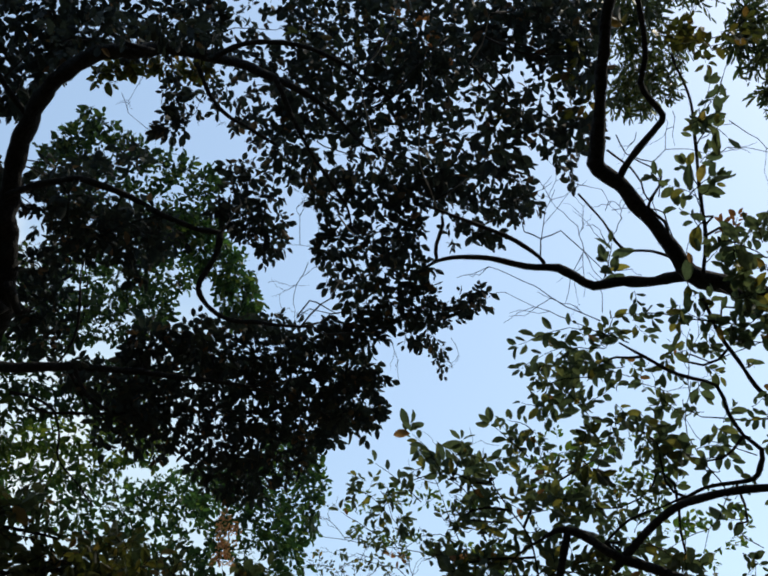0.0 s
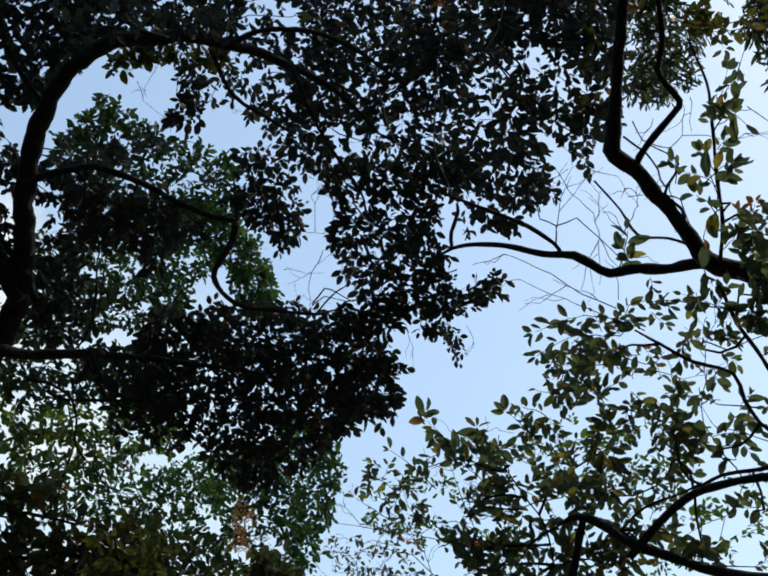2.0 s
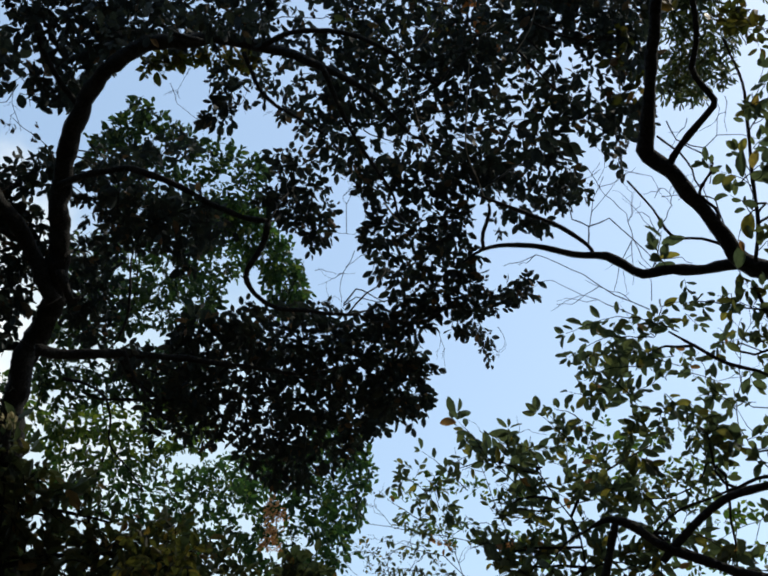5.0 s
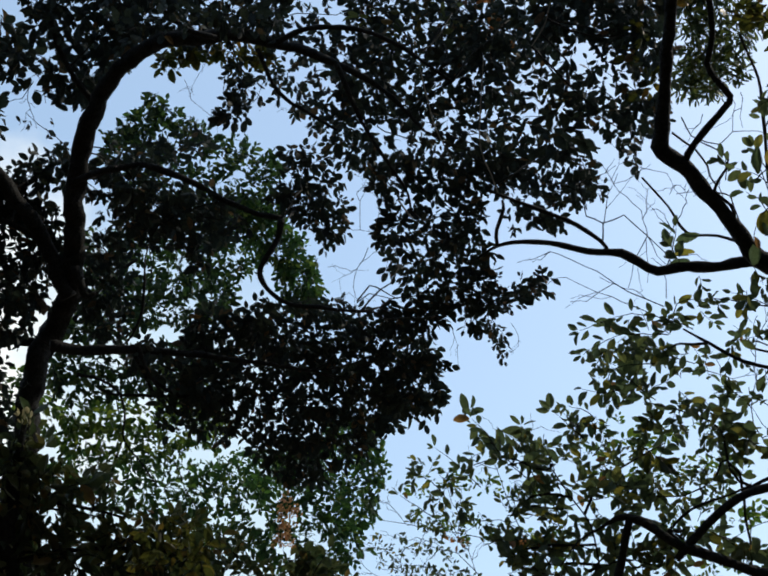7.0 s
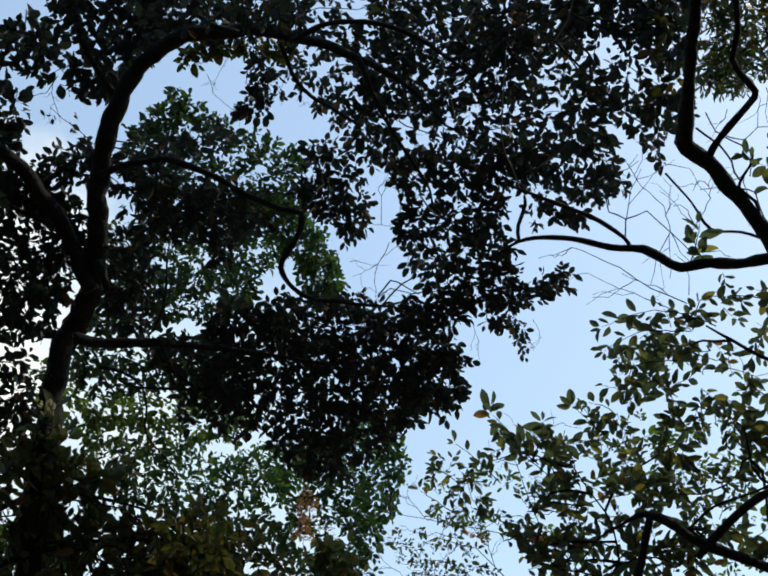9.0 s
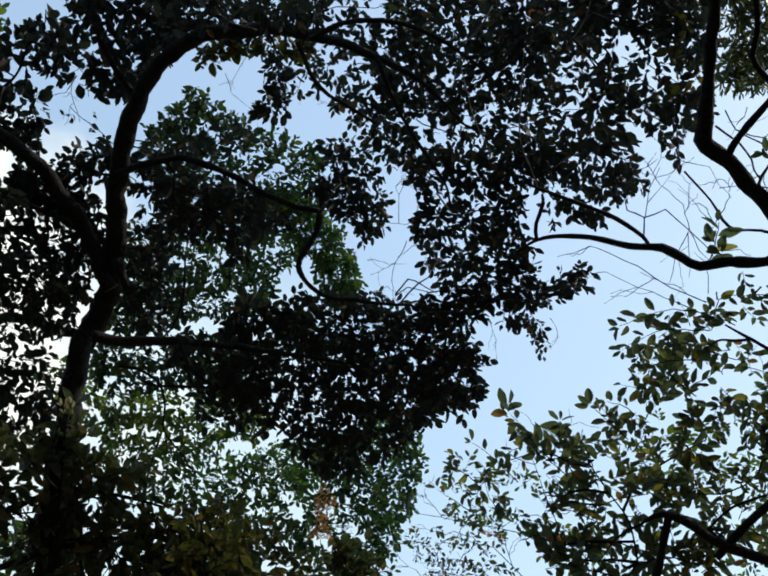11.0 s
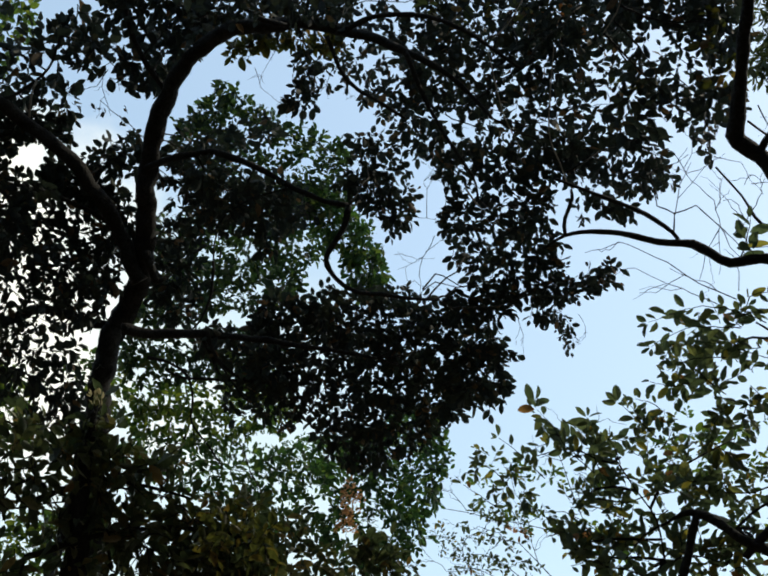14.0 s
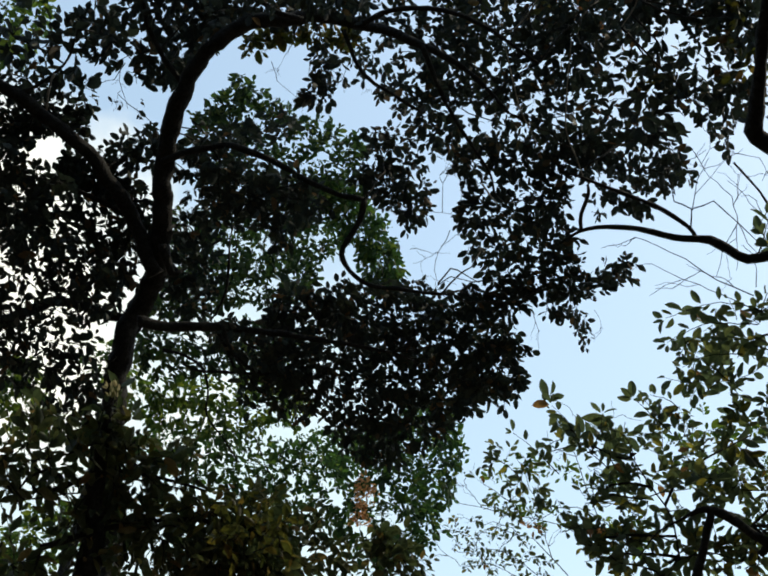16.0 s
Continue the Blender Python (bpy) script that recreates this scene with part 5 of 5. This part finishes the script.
leafy_twig(broad_tree, [(0.04, 5.10, 4.15), (-0.07, 5.03, 4.27), (-0.17, 5.02, 4.30)], 0.70, gap=0.06)
leafy_twig(broad_tree, [(0.48, 4.93, 4.22), (0.36, 4.89, 4.31), (0.28, 4.88, 4.33), (0.18, 4.91, 4.29)], 0.92)
leafy_twig(broad_tree, [(0.62, 4.89, 4.26), (0.56, 4.83, 4.38), (0.49, 4.83, 4.40)], 0.88)
leafy_twig(broad_tree, [(1.80, 4.01, 5.39), (1.74, 3.96, 5.46), (1.68, 3.95, 5.51)], 1.13, gap=0.05)
leafy_twig(broad_tree, [(1.78, 3.84, 5.57), (1.73, 3.79, 5.64), (1.70, 3.77, 5.66)], 1.13, gap=0.05)
leafy_twig(broad_tree, [(1.79, 3.87, 5.53), (1.84, 3.83, 5.55), (1.87, 3.79, 5.58)], 1.06, gap=0.05)
leafy_twig(broad_tree, [(1.60, 3.99, 5.64), (1.61, 3.93, 5.69), (1.58, 3.91, 5.72)], 1.06, gap=0.1)
leafy_twig(broad_tree, [(1.81, 4.13, 5.24), (1.86, 4.09, 5.27), (1.89, 4.05, 5.30)], 1.16, gap=0.06)
leafy_twig(broad_tree, [(1.78, 3.74, 5.80), (1.77, 3.66, 5.87), (1.82, 3.56, 5.94), (1.84, 3.46, 6.01)], 0.97, gap=0.06)
leafy_twig(broad_tree, [(1.83, 3.67, 5.85), (1.88, 3.60, 5.88), (1.88, 3.51, 5.95)], 0.97, gap=0.06)
leafy_twig(broad_tree, [(1.39, 4.41, 5.35), (1.36, 4.37, 5.41), (1.33, 4.34, 5.44)], 1.13, gap=0.03)
leafy_twig(broad_tree, [(2.17, 3.99, 5.05), (2.03, 4.01, 5.11), (1.94, 4.06, 5.10)], 1.23, gap=0.06)
leafy_twig(broad_tree, [(2.17, 3.83, 5.22), (2.07, 3.83, 5.28), (2.00, 3.88, 5.27)], 0.97)
leafy_twig(broad_tree, [(1.86, 4.13, 5.06), (1.94, 4.14, 5.00), (2.03, 4.10, 5.00)], 1.06)
leafy_twig(broad_tree, [(1.71, 4.20, 5.21), (1.75, 4.24, 5.15), (1.77, 4.27, 5.10)], 1.06, mat=LEAF_GOLD, gap=0.08)
leafy_twig(broad_tree, [(1.92, 4.02, 5.31), (1.91, 3.98, 5.36), (1.90, 3.96, 5.39)], 0.7, mat=LEAF_BROWN, gap=0.3)
leafy_twig(broad_tree, [(1.97, 3.98, 5.33), (1.97, 3.95, 5.36), (1.98, 3.91, 5.40)], 0.65, mat=LEAF_BROWN, gap=0.3)
leafy_twig(broad_tree, [(1.77, 4.54, 4.15), (1.74, 4.55, 4.16), (1.71, 4.55, 4.16)], 1.06, gap=0.2)
leafy_twig(broad_tree, [(1.97, 4.47, 4.12), (1.88, 4.53, 4.08), (1.83, 4.59, 4.01)], 0.88)
bough(broad_tree, [(0.34, 5.05, 3.82), (0.52, 5.03, 3.75), (0.70, 4.98, 3.67)], 0.12, 0.55)
bough(broad_tree, [(0.35, 5.24, 3.88), (0.54, 5.22, 3.80)], 0.10, 0.35, mat=LEAF_GOLD)
bough(broad_tree, [(0.91, 5.00, 3.78), (1.14, 4.94, 3.73)], 0.12, 0.53)
bough(broad_tree, [(-0.29, 5.34, 3.91), (-0.08, 5.35, 3.84), (0.08, 5.36, 3.78)], 0.13, 0.35, size=0.36)
bough(broad_tree, [(-0.17, 5.39, 4.12), (0.00, 5.41, 4.02)], 0.12, 0.21, size=0.45)
bare_twigs(broad_tree, [(0.11, 5.47, 3.80), (-0.06, 5.43, 3.91), (-0.21, 5.42, 3.92)], 0.22, order=2, r=0.0035)
bare_twigs(broad_tree, [(0.00, 5.48, 3.78), (-0.17, 5.45, 3.85), (-0.34, 5.45, 3.82)], 0.22, order=2, r=0.003)
bare_twigs(broad_tree, [(0.28, 5.46, 3.81), (0.08, 5.39, 3.99), (-0.15, 5.37, 4.04)], 0.22, order=2, r=0.004)
bare_twigs(broad_tree, [(-0.14, 5.48, 3.77), (-0.24, 5.43, 3.89), (-0.29, 5.39, 3.99)], 0.22, order=2, r=0.003)
leafy_twig(broad_tree, [(1.58, 3.33, 6.34), (1.73, 3.37, 6.25), (1.88, 3.35, 6.21), (2.05, 3.25, 6.21)], 0.95, gap=0.04, mat=LEAF_GOLD)
leafy_twig(broad_tree, [(1.68, 3.33, 6.30), (1.80, 3.38, 6.22), (1.84, 3.43, 6.16)], 0.9, gap=0.04, mat=LEAF_GOLD)
leafy_twig(broad_tree, [(1.86, 3.32, 6.24), (1.95, 3.28, 6.23), (2.02, 3.20, 6.25)], 0.9, gap=0.04, mat=LEAF_GOLD)
finish(broad_tree, single_near=(0.74, 4.73, 4.51), reach=0.45)

# the shaded tree close by, low down
shade_tree = Tree("tree", "shaded young tree with drooping brownish-green leaves", (-2.04, 4.63, 0.0), "oval", LEAF_SHRUB, BARK_DARK, 0.058, 0.028, 4, 0.105, 0.4)
limb(shade_tree, "trunk", [(-2.04, 4.63, -0.10, 0.100), (-2.01, 4.58, 1.40, 0.080), (-1.99, 4.38, 2.95, 0.066), (-2.02, 4.29, 3.18, 0.060), (-2.03, 4.18, 3.44, 0.050), (-2.03, 4.07, 3.67, 0.034), (-2.01, 3.98, 3.87, 0.020), (-2.00, 3.92, 3.97, 0.010)])
limb(shade_tree, "limb", [(-2.23, 4.16, 3.25, 0.018), (-1.96, 4.23, 3.40, 0.014), (-1.62, 4.33, 3.51, 0.011), (-1.30, 4.43, 3.53, 0.007)])
limb(shade_tree, "limb", [(-2.21, 4.06, 3.50, 0.014), (-1.99, 4.11, 3.64, 0.012), (-1.71, 4.22, 3.66, 0.008), (-1.55, 4.29, 3.65, 0.006)])
bough(shade_tree, [(-2.36, 3.94, 3.58), (-2.21, 3.99, 3.65), (-2.05, 4.02, 3.75)], 0.13, 1.61, size=1.15)
bough(shade_tree, [(-1.99, 4.00, 3.85), (-1.92, 4.08, 3.76), (-1.72, 4.16, 3.77)], 0.12, 1.12, size=1.15)
bough(shade_tree, [(-2.36, 4.00, 3.44), (-2.17, 4.09, 3.49), (-1.98, 4.15, 3.56)], 0.11, 1.15, size=1.15)
bough(shade_tree, [(-1.90, 4.16, 3.62), (-1.68, 4.25, 3.63), (-1.51, 4.34, 3.57)], 0.12, 1.36, size=1.15)
bough(shade_tree, [(-2.01, 4.19, 3.45), (-1.86, 4.26, 3.44)], 0.10, 1.22, size=1.1)
bough(shade_tree, [(-2.43, 4.00, 3.86), (-2.26, 4.11, 3.85)], 0.09, 1.28)
bough(shade_tree, [(-2.08, 4.20, 3.35), (-2.01, 4.28, 3.24)], 0.14, 1.13, size=1.15)
bough(shade_tree, [(-1.79, 4.29, 3.43), (-1.61, 4.39, 3.38), (-1.39, 4.43, 3.47)], 0.15, 1.61, size=1.1)
bough(shade_tree, [(-1.51, 4.45, 3.32), (-1.24, 4.51, 3.36)], 0.11, 3.27)
bough(shade_tree, [(-1.86, 4.33, 3.27), (-1.64, 4.41, 3.28)], 0.11, 0.94)
bough(shade_tree, [(-1.39, 4.63, 3.51), (-1.14, 4.71, 3.48)], 0.10, 1.47)
bough(shade_tree, [(-1.34, 4.57, 3.70), (-1.25, 4.64, 3.60)], 0.10, 2.09)
bough(shade_tree, [(-1.15, 4.84, 3.70), (-0.99, 4.91, 3.62)], 0.14, 1.23)
bough(shade_tree, [(-0.75, 5.12, 3.73), (-0.61, 5.18, 3.65)], 0.13, 2.22)
bough(shade_tree, [(-2.34, 4.14, 3.14), (-2.25, 4.20, 3.12)], 0.13, 1.26, size=1.15)
bough(shade_tree, [(-1.47, 4.35, 3.58), (-1.52, 4.39, 3.44)], 0.08, 0.22, mat=LEAF_GOLD, size=0.75)
bough(shade_tree, [(-0.83, 4.79, 3.95), (-0.85, 4.85, 3.82)], 0.05, 0.99, mat=LEAF_RUST, size=0.36)
bough(shade_tree, [(-1.33, 4.26, 3.63), (-1.18, 4.36, 3.50)], 0.08, 0.29, mat=LEAF_GOLD, size=0.7)
bough(shade_tree, [(-1.99, 3.92, 3.76), (-1.77, 4.05, 3.71)], 0.08, 0.21, mat=LEAF_GOLD, size=0.8)
# turning leaves at its outer end
bough(shade_tree, [(-1.35, 3.96, 3.39), (-1.23, 3.96, 3.46), (-1.08, 4.03, 3.41)], 0.10, 0.50, mat=LEAF_GOLD, size=0.85)
bough(shade_tree, [(-1.28, 4.03, 3.28), (-1.09, 4.07, 3.31)], 0.10, 0.45, mat=LEAF_GOLD, size=0.85)
leafy_twig(shade_tree, [(-1.94, 3.88, 3.87), (-1.95, 3.86, 3.91), (-1.95, 3.84, 3.94)], 0.55, gap=0.02, mat=LEAF_STRAW, fan=0.3)
leafy_twig(shade_tree, [(-1.97, 3.87, 3.87), (-1.97, 3.84, 3.91), (-1.98, 3.83, 3.93)], 0.5, gap=0.02, mat=LEAF_STRAW, fan=0.3)
finish(shade_tree, single_near=(-1.83, 4.13, 3.74), reach=0.22)
